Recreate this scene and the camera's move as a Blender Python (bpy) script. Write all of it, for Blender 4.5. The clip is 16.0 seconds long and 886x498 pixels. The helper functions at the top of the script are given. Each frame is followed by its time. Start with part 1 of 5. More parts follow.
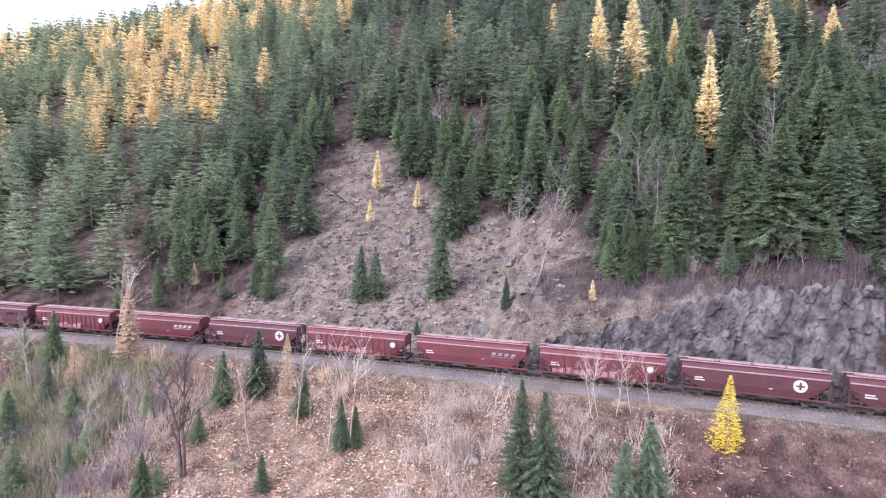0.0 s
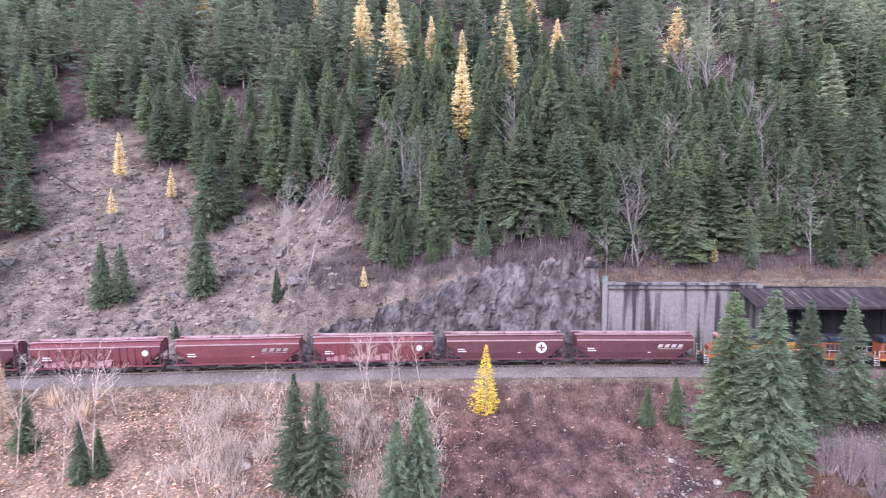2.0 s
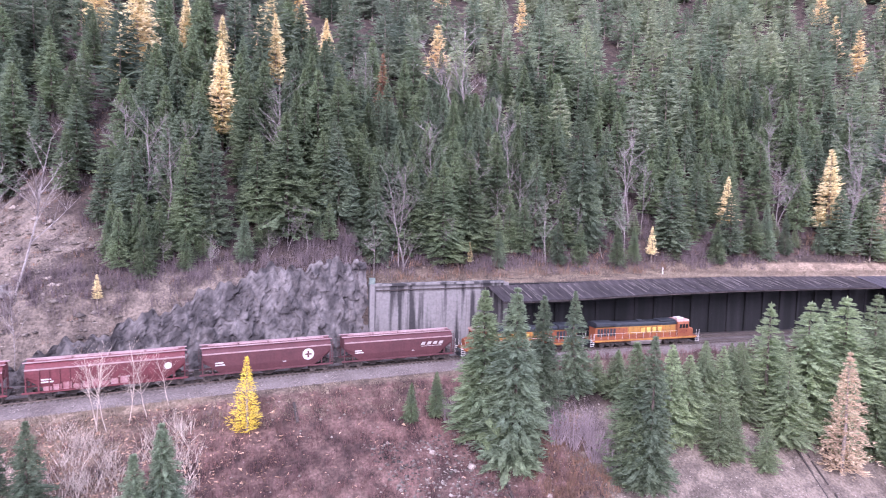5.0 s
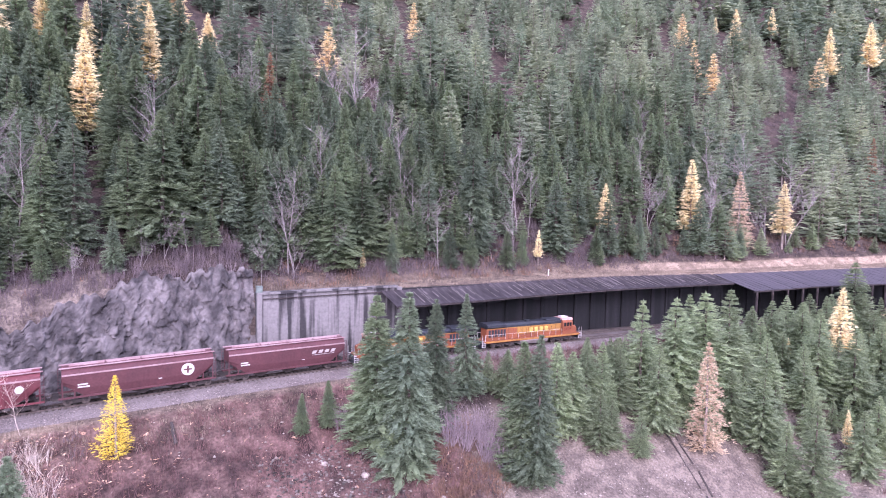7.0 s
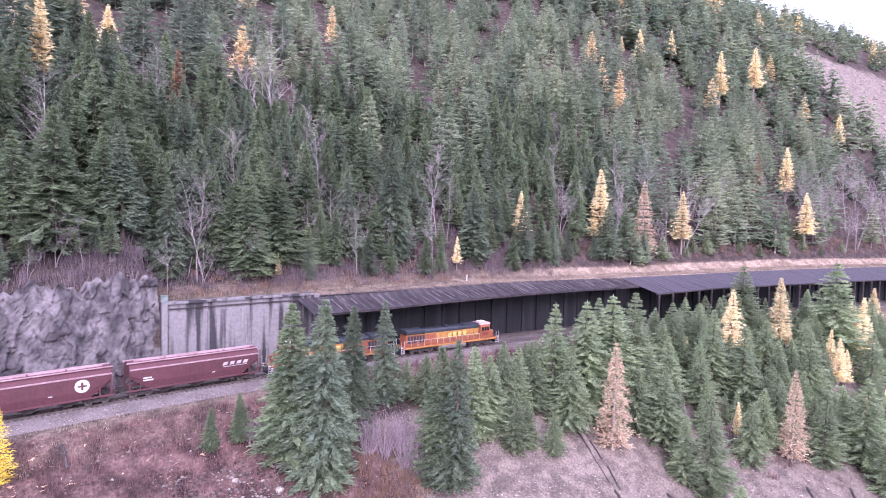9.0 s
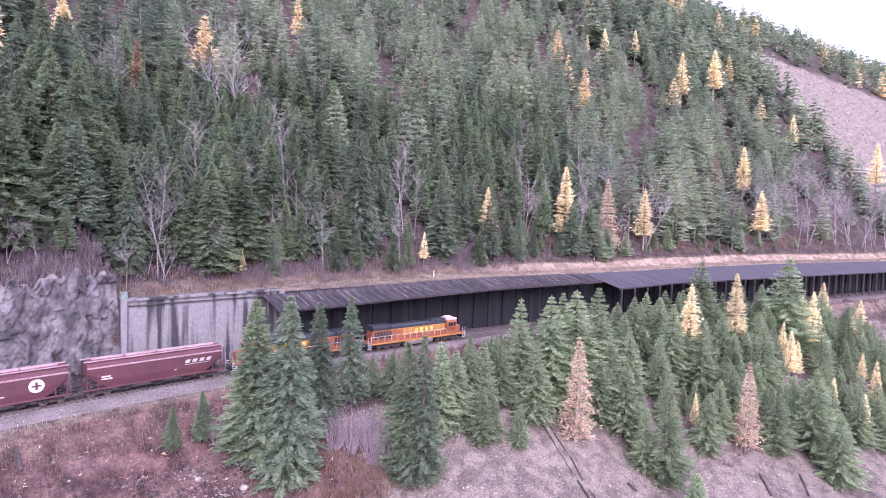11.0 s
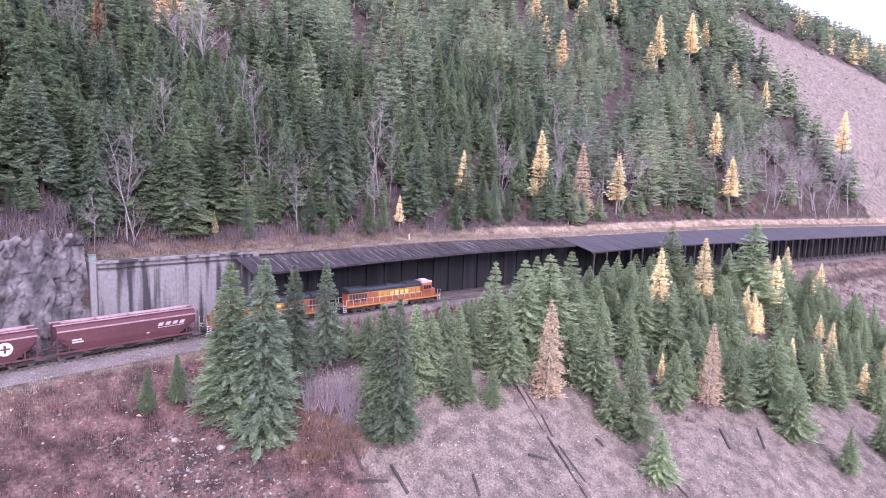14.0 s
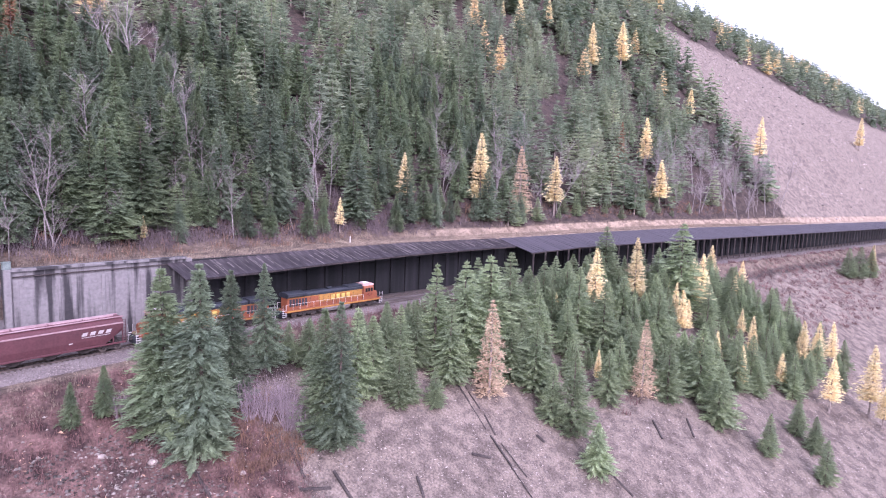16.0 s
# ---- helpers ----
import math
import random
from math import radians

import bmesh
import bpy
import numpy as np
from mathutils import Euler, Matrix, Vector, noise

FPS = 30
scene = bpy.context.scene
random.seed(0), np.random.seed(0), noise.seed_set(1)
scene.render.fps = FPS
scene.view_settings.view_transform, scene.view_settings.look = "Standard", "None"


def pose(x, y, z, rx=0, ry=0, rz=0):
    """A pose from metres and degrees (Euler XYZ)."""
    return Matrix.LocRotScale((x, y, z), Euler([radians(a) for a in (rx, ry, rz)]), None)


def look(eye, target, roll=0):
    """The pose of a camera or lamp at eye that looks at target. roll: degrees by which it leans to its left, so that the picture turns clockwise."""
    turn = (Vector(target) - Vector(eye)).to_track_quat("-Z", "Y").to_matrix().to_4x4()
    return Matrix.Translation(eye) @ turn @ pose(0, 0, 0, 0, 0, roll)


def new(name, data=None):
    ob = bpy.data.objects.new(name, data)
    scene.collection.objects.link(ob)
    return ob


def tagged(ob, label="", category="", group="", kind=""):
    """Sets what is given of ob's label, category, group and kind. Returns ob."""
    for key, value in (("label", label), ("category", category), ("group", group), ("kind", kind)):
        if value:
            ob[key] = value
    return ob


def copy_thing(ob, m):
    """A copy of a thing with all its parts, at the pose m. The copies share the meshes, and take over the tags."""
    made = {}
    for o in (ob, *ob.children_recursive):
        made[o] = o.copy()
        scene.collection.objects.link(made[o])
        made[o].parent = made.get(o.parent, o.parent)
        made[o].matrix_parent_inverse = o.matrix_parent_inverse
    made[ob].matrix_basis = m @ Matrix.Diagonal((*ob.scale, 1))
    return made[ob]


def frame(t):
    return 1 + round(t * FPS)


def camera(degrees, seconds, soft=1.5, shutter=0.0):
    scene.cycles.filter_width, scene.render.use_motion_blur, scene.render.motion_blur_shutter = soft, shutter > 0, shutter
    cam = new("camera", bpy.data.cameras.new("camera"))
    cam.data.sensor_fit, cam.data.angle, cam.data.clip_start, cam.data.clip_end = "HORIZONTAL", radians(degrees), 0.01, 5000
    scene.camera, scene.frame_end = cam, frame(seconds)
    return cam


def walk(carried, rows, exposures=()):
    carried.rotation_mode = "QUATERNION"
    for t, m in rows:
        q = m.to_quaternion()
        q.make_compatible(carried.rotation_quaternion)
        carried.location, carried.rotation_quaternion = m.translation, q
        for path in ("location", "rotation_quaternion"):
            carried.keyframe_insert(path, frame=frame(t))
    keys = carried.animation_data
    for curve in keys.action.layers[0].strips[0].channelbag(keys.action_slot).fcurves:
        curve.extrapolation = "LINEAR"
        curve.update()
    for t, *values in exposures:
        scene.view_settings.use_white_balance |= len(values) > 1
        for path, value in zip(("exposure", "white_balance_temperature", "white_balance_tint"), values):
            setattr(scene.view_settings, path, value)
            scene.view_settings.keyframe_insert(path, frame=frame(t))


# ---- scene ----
cam = camera(76.43, 16.0, soft=1.05, shutter=0.3)

# camera path: it hovers over the valley and pans to the right
CAM_H = 23.4
ROWS = [
    (0.0, 0.69, 0.41, -0.18, -1.51, -3.53, -1.07),
    (0.5, 1.03, 0.53, -0.27, -5.55, -3.88, -0.38),
    (1.0, 1.40, 0.66, -0.31, -12.49, -4.07, 0.00),
    (1.5, 1.80, 0.80, -0.32, -18.54, -4.32, 0.05),
    (2.0, 2.19, 0.95, -0.30, -23.87, -4.46, -0.01),
    (2.5, 2.58, 1.11, -0.25, -28.46, -4.56, -0.22),
    (3.0, 2.95, 1.27, -0.20, -32.33, -4.61, -0.56),
    (3.5, 3.29, 1.41, -0.15, -35.48, -4.58, -0.94),
    (4.0, 3.57, 1.52, -0.09, -39.13, -4.51, -1.11),
    (4.5, 3.80, 1.54, -0.05, -42.82, -4.37, -1.23),
    (5.0, 3.99, 1.48, -0.03, -46.45, -4.15, -1.25),
    (7.5, 4.85, 1.05, -0.07, -59.04, -3.24, -1.27),
    (8.0, 4.95, 0.95, -0.07, -61.11, -3.03, -1.40),
    (8.5, 4.94, 0.84, -0.05, -63.12, -2.80, -1.42),
    (9.0, 4.86, 0.72, -0.03, -64.95, -2.62, -1.42),
    (11.5, 4.53, 0.32, 0.09, -68.72, -3.51, -1.66),
    (12.0, 4.49, 0.29, 0.11, -69.04, -4.45, -1.76),
    (12.5, 4.46, 0.28, 0.13, -69.30, -5.00, -1.88),
    (13.0, 4.43, 0.29, 0.13, -69.77, -5.70, -1.93),
    (13.5, 4.41, 0.28, 0.13, -70.08, -6.46, -2.04),
    (14.0, 4.39, 0.27, 0.13, -70.66, -6.67, -2.10),
    (14.5, 4.37, 0.25, 0.13, -71.83, -6.59, -2.10),
    (15.0, 4.35, 0.23, 0.13, -73.37, -6.49, -2.08),
    (15.5, 4.34, 0.19, 0.14, -74.93, -6.38, -2.09),
    (16.0, 4.34, 0.15, 0.15, -76.58, -6.25, -2.08),
]
walk(cam, [(t, pose(x, y, CAM_H + z, 90 + p, r, yaw)) for t, x, y, z, yaw, p, r in ROWS],
     exposures=[(0.0, 1.18, 5620, 18), (3.0, 1.3, 5500, 27), (6.0, 1.43, 5480, 35), (10.0, 1.45, 5460, 39), (16.0, 1.29, 5500, 35)])

# ---------------------------------------------------------------- light
world = bpy.data.worlds.new("overcast_sky")
scene.world = world
world.use_nodes = True
wn, wl = world.node_tree.nodes, world.node_tree.links
wn.clear()
sky = wn.new("ShaderNodeTexSky")
sky.sky_type = "NISHITA"
sky.sun_disc = False
sky.sun_elevation, sky.sun_rotation = radians(31), radians(236)
sky.air_density, sky.dust_density = 1.0, 4.0
cloud = wn.new("ShaderNodeMixRGB")
cloud.inputs[0].default_value = 0.8
cloud.inputs[2].default_value = (9.5, 9.7, 10.2, 1)
bg = wn.new("ShaderNodeBackground")
bg.inputs[1].default_value = 0.112
wo = wn.new("ShaderNodeOutputWorld")
wl.new(sky.outputs[0], cloud.inputs[1])
wl.new(cloud.outputs[0], bg.inputs[0])
wl.new(bg.outputs[0], wo.inputs[0])
sun_data = bpy.data.lights.new("sun", "SUN")
sun_data.energy, sun_data.angle, sun_data.color = 1.75, radians(38), (1.0, 0.95, 0.88)
sun = new("sun", sun_data)
sun.matrix_world = look((0, 0, 0), (math.sin(radians(56)) * 0.84, math.cos(radians(56)) * 0.84, -0.52))


# ---------------------------------------------------------------- materials
def mat(name, base, rough=0.9, vary=0.25, scale=1.0, tint=None, bump=0.0, metal=0.0, fine=8.0, island=0.0, obj=0.0, tone=0.0, coords="Object", transmit=0.0):
    """A node material: base colour mixed with a second tint by noise at two scales, with relief."""
    m = bpy.data.materials.new(name)
    m.use_nodes = True
    n, l = m.node_tree.nodes, m.node_tree.links
    b = n["Principled BSDF"]
    b.inputs["Roughness"].default_value = rough
    b.inputs["Metallic"].default_value = metal
    b.inputs["Specular IOR Level"].default_value = 0.25
    co = n.new("ShaderNodeTexCoord")
    big, small = n.new("ShaderNodeTexNoise"), n.new("ShaderNodeTexNoise")
    big.inputs["Scale"].default_value, big.inputs["Detail"].default_value = scale, 5
    small.inputs["Scale"].default_value, small.inputs["Detail"].default_value = scale * fine, 4
    for q in (big, small):
        l.new(co.outputs[coords], q.inputs["Vector"])
    tint = tint or tuple(c * 0.55 for c in base)
    ramp = n.new("ShaderNodeValToRGB")
    ramp.color_ramp.elements[0].position, ramp.color_ramp.elements[1].position = 0.36, 0.64
    ramp.color_ramp.elements[0].color, ramp.color_ramp.elements[1].color = (*tint, 1), (*base, 1)
    l.new(big.outputs["Fac"], ramp.inputs[0])
    hsv = n.new("ShaderNodeHueSaturation")
    l.new(ramp.outputs[0], hsv.inputs["Color"])
    val = n.new("ShaderNodeMapRange")
    val.inputs["From Min"].default_value, val.inputs["From Max"].default_value = 0.3, 0.7
    val.inputs["To Min"].default_value, val.inputs["To Max"].default_value = 1 - vary, 1 + vary
    l.new(small.outputs["Fac"], val.inputs["Value"])
    last = val.outputs[0]
    if tone:
        g = n.new("ShaderNodeAttribute")
        g.attribute_name = "tone"
        r = n.new("ShaderNodeMapRange")
        r.inputs["To Min"].default_value, r.inputs["To Max"].default_value = 1 - tone, 1 + tone
        l.new(g.outputs["Fac"], r.inputs["Value"])
        mul = n.new("ShaderNodeMath")
        mul.operation = "MULTIPLY"
        l.new(last, mul.inputs[0])
        l.new(r.outputs[0], mul.inputs[1])
        last = mul.outputs[0]
        hue = n.new("ShaderNodeMapRange")
        hue.inputs["To Min"].default_value, hue.inputs["To Max"].default_value = 0.53, 0.475
        l.new(g.outputs["Fac"], hue.inputs["Value"])
        l.new(hue.outputs[0], hsv.inputs["Hue"])
    for amount, node, out in ((island, "ShaderNodeNewGeometry", "Random Per Island"), (obj, "ShaderNodeObjectInfo", "Random")):
        if amount:
            g = n.new(node)
            r = n.new("ShaderNodeMapRange")
            r.inputs["To Min"].default_value, r.inputs["To Max"].default_value = 1 - amount, 1 + amount
            l.new(g.outputs[out], r.inputs["Value"])
            mul = n.new("ShaderNodeMath")
            mul.operation = "MULTIPLY"
            l.new(last, mul.inputs[0])
            l.new(r.outputs[0], mul.inputs[1])
            last = mul.outputs[0]
    l.new(last, hsv.inputs["Value"])
    l.new(hsv.outputs[0], b.inputs["Base Color"])
    if transmit:
        tr, mx = n.new("ShaderNodeBsdfTranslucent"), n.new("ShaderNodeMixShader")
        l.new(hsv.outputs[0], tr.inputs["Color"])
        mx.inputs[0].default_value = transmit
        l.new(b.outputs[0], mx.inputs[1])
        l.new(tr.outputs[0], mx.inputs[2])
        l.new(mx.outputs[0], n["Material Output"].inputs["Surface"])
    if bump:
        bp = n.new("ShaderNodeBump")
        bp.inputs["Strength"].default_value, bp.inputs["Distance"].default_value = 0.7, bump
        l.new(small.outputs["Fac"], bp.inputs["Height"])
        l.new(bp.outputs[0], b.inputs["Normal"])
    return m


M_NEEDLE = mat("fir_needles", (0.245, 0.292, 0.165), 0.75, 0.3, 0.15, (0.175, 0.22, 0.138), fine=20, island=0.3, obj=0.22, transmit=0.48)
M_BLUE = mat("spruce_needles", (0.232, 0.278, 0.178), 0.75, 0.3, 0.15, (0.165, 0.206, 0.145), fine=20, island=0.3, obj=0.22, transmit=0.48)
M_DARKFIR = mat("dark_forest_needles", (0.21, 0.245, 0.165), 0.8, 0.25, 0.03, (0.142, 0.173, 0.132), fine=6, island=0.25, tone=0.3, transmit=0.45)
# paler than the other needles: distance haze is mixed into this green
M_FAR = mat("far_fir_needles", (0.30, 0.342, 0.218), 0.8, 0.25, 0.03, (0.22, 0.26, 0.182), fine=6, island=0.25, tone=0.22, transmit=0.5)
M_YOUNG = mat("young_fir_needles", (0.365, 0.42, 0.252), 0.75, 0.3, 0.15, (0.285, 0.338, 0.212), fine=20, island=0.3, obj=0.25, transmit=0.55)
M_LARCH = mat("golden_larch_needles", (0.86, 0.75, 0.45), 0.8, 0.2, 0.2, (0.78, 0.65, 0.41), fine=12, island=0.25, obj=0.15, transmit=0.35)
M_FARLARCH = mat("far_larch_needles", (0.84, 0.69, 0.38), 0.8, 0.2, 0.08, (0.74, 0.57, 0.35), fine=8, island=0.25, transmit=0.35)
M_FADED = mat("faded_larch_needles", (0.66, 0.51, 0.36), 0.85, 0.2, 0.3, (0.50, 0.37, 0.27), fine=12, island=0.25, transmit=0.3)
M_YELLOW = mat("yellow_larch_needles", (0.86, 0.70, 0.12), 0.8, 0.2, 0.3, (0.80, 0.58, 0.09), fine=12, island=0.25, transmit=0.35)
M_RUST = mat("rusty_dead_needles", (0.33, 0.17, 0.10), 0.9, 0.25, 0.3, (0.25, 0.13, 0.09), fine=12, island=0.3)
M_BARK = mat("conifer_bark", (0.20, 0.155, 0.135), 0.95, 0.3, 0.8, bump=0.03)
M_PALE = mat("pale_bare_bark", (0.33, 0.285, 0.28), 0.9, 0.25, 0.8, (0.2, 0.165, 0.165))
M_DARKBARK = mat("dark_bare_bark", (0.17, 0.13, 0.12), 0.95, 0.25, 0.8)
M_TWIG = mat("grey_violet_twigs", (0.165, 0.125, 0.132), 0.95, 0.25, 0.5, (0.10, 0.075, 0.082), island=0.25)
M_REDTWIG = mat("red_brown_brush", (0.195, 0.108, 0.10), 0.95, 0.3, 0.12, (0.10, 0.055, 0.058), fine=10, island=0.35)
M_PALETWIG = mat("pale_bare_twigs", (0.56, 0.46, 0.40), 0.95, 0.25, 0.3, (0.40, 0.315, 0.28), island=0.3)
M_WILLOW = mat("violet_willow_stems", (0.30, 0.235, 0.25), 0.95, 0.25, 0.3, (0.21, 0.16, 0.175), island=0.3)
M_TAN = mat("dry_tan_grass", (0.29, 0.228, 0.175), 0.95, 0.3, 0.15, (0.18, 0.137, 0.112), fine=10, island=0.3)
M_OLIVE = mat("olive_autumn_leaves", (0.34, 0.33, 0.2), 0.9, 0.3, 0.2, (0.25, 0.22, 0.14), fine=10, island=0.35, transmit=0.3)
M_PEACH = mat("peach_autumn_leaves", (0.64, 0.46, 0.33), 0.9, 0.25, 0.2, (0.54, 0.38, 0.29), fine=10, island=0.3, transmit=0.3)
M_ORANGE = mat("rusty_fern_leaves", (0.22, 0.13, 0.088), 0.95, 0.3, 0.2, (0.13, 0.08, 0.062), fine=10, island=0.35)
M_BALLAST = mat("ballast", (0.195, 0.16, 0.155), 0.95, 0.5, 0.25, (0.14, 0.112, 0.108), bump=0.08, fine=30)
M_STONE = mat("grey_stone", (0.32, 0.268, 0.242), 0.95, 0.3, 0.3, (0.17, 0.14, 0.128), fine=10, island=0.6)
M_SCREE = mat("brown_grey_scree", (0.235, 0.19, 0.166), 0.95, 0.3, 0.3, (0.12, 0.098, 0.09), fine=10, island=0.6)
M_LEDGE = mat("dark_ledge_rock", (0.21, 0.182, 0.175), 0.95, 0.4, 0.5, (0.10, 0.086, 0.086), bump=0.15, fine=8)
M_RUBBLE = mat("dark_broken_rubble", (0.21, 0.18, 0.165), 0.95, 0.3, 0.3, (0.07, 0.058, 0.055), fine=10, island=0.8)
M_LITTER = mat("fallen_leaves", (0.58, 0.375, 0.265), 0.95, 0.25, 0.2, (0.32, 0.19, 0.135), fine=10, island=0.6)
M_RAIL = mat("rail_steel", (0.12, 0.09, 0.08), 0.5, 0.2, 1.0, metal=0.6)
M_TIE = mat("old_tie_wood", (0.10, 0.08, 0.07), 0.95, 0.3, 1.0)
M_LOG = mat("weathered_black_timber", (0.075, 0.06, 0.058), 0.95, 0.3, 1.0, bump=0.02)
M_ROOF = mat("weathered_shed_roof", (0.1, 0.078, 0.084), 0.9, 0.45, 0.3, (0.03, 0.025, 0.03), fine=9, obj=0.3)
M_LICHEN = mat("pale_weathered_batten", (0.3, 0.25, 0.24), 0.95, 0.4, 0.6, (0.06, 0.05, 0.052), fine=10, obj=0.4)
M_ROOF2 = mat("grey_shed_roof", (0.08, 0.068, 0.082), 0.8, 0.2, 0.15, (0.055, 0.046, 0.057), fine=12, obj=0.1)
M_DARKWOOD = mat("dark_timber", (0.07, 0.055, 0.055), 0.95, 0.3, 0.6)
M_RUSTPOST = mat("rust_red_posts", (0.25, 0.08, 0.06), 0.9, 0.3, 0.6)
M_BROWN = mat("hopper_brown_paint", (0.105, 0.04, 0.047), 0.6, 0.15, 0.4, (0.085, 0.034, 0.04), fine=10)
M_RED = mat("hopper_oxide_red_paint", (0.155, 0.043, 0.052), 0.6, 0.15, 0.4, (0.12, 0.038, 0.045), fine=10)
M_PINK = mat("dusty_roof_paint", (0.36, 0.25, 0.26), 0.7, 0.15, 0.6, (0.27, 0.16, 0.17), fine=8)
M_GRIME = mat("truck_grime", (0.06, 0.048, 0.046), 0.9, 0.3, 1.0)
M_STEEL = mat("worn_wheel_steel", (0.15, 0.12, 0.11), 0.6, 0.3, 2.0, metal=0.4)
M_WHITE = mat("white_lettering_paint", (0.58, 0.53, 0.53), 0.7, 0.1, 2.0, (0.46, 0.41, 0.41))
M_ENGORANGE = mat("engine_orange_paint", (0.27, 0.085, 0.04), 0.55, 0.18, 0.5, (0.20, 0.068, 0.036), fine=10)
M_ENGYELLOW = mat("engine_yellow_paint", (0.37, 0.19, 0.05), 0.55, 0.18, 0.5, (0.285, 0.135, 0.04), fine=10)
M_ENGBLACK = mat("engine_dark_roof_paint", (0.035, 0.037, 0.045), 0.5, 0.2, 0.8, (0.022, 0.023, 0.03), fine=10)
M_GREYTANK = mat("dusty_grey_tank", (0.24, 0.2, 0.195), 0.8, 0.15, 0.8, (0.17, 0.14, 0.135))
M_GLASS = mat("dark_window_glass", (0.02, 0.022, 0.026), 0.12, 0.05, 1.0)
M_TEAL = mat("teal_box_paint", (0.18, 0.21, 0.195), 0.7, 0.15, 1.0)


def streaked(name, base, dark, low, high, stretch=(0.55, 0.55, 0.035)):
    """Concrete with dark streaks that water left running down it, and board lines."""
    m = bpy.data.materials.new(name)
    m.use_nodes = True
    n, l = m.node_tree.nodes, m.node_tree.links
    b = n["Principled BSDF"]
    b.inputs["Roughness"].default_value = 0.93
    co, mp, noi = n.new("ShaderNodeTexCoord"), n.new("ShaderNodeMapping"), n.new("ShaderNodeTexNoise")
    geo = n.new("ShaderNodeNewGeometry")
    mp.inputs["Scale"].default_value = stretch
    noi.inputs["Scale"].default_value, noi.inputs["Detail"].default_value = 1.0, 6
    l.new(geo.outputs["Position"], mp.inputs["Vector"])
    l.new(mp.outputs[0], noi.inputs["Vector"])
    ramp = n.new("ShaderNodeValToRGB")
    ramp.color_ramp.elements[0].position, ramp.color_ramp.elements[1].position = low, high
    ramp.color_ramp.elements[0].color, ramp.color_ramp.elements[1].color = (*dark, 1), (*base, 1)
    l.new(noi.outputs["Fac"], ramp.inputs[0])
    fine = n.new("ShaderNodeTexNoise")
    fine.inputs["Scale"].default_value, fine.inputs["Detail"].default_value = 2.2, 6
    l.new(geo.outputs["Position"], fine.inputs["Vector"])
    val = n.new("ShaderNodeMapRange")
    val.inputs["From Min"].default_value, val.inputs["From Max"].default_value = 0.3, 0.7
    val.inputs["To Min"].default_value, val.inputs["To Max"].default_value = 0.8, 1.15
    l.new(fine.outputs["Fac"], val.inputs["Value"])
    hsv = n.new("ShaderNodeHueSaturation")
    l.new(ramp.outputs[0], hsv.inputs["Color"])
    l.new(val.outputs[0], hsv.inputs["Value"])
    l.new(hsv.outputs[0], b.inputs["Base Color"])
    bp = n.new("ShaderNodeBump")
    bp.inputs["Strength"].default_value, bp.inputs["Distance"].default_value = 0.6, 0.06
    l.new(fine.outputs["Fac"], bp.inputs["Height"])
    l.new(bp.outputs[0], b.inputs["Normal"])
    return m


M_CONC = streaked("stained_concrete", (0.2, 0.178, 0.18), (0.04, 0.035, 0.038), 0.45, 0.54)
M_ROCK = streaked("dark_bedrock", (0.18, 0.155, 0.158), (0.044, 0.037, 0.04), 0.38, 0.68, (0.55, 0.55, 0.4))
# streaked concrete, its colours taken near black to hold the shade under the roof
M_DARKCONC = streaked("shed_shade_wall", (0.017, 0.015, 0.018), (0.005, 0.0045, 0.006), 0.42, 0.66)


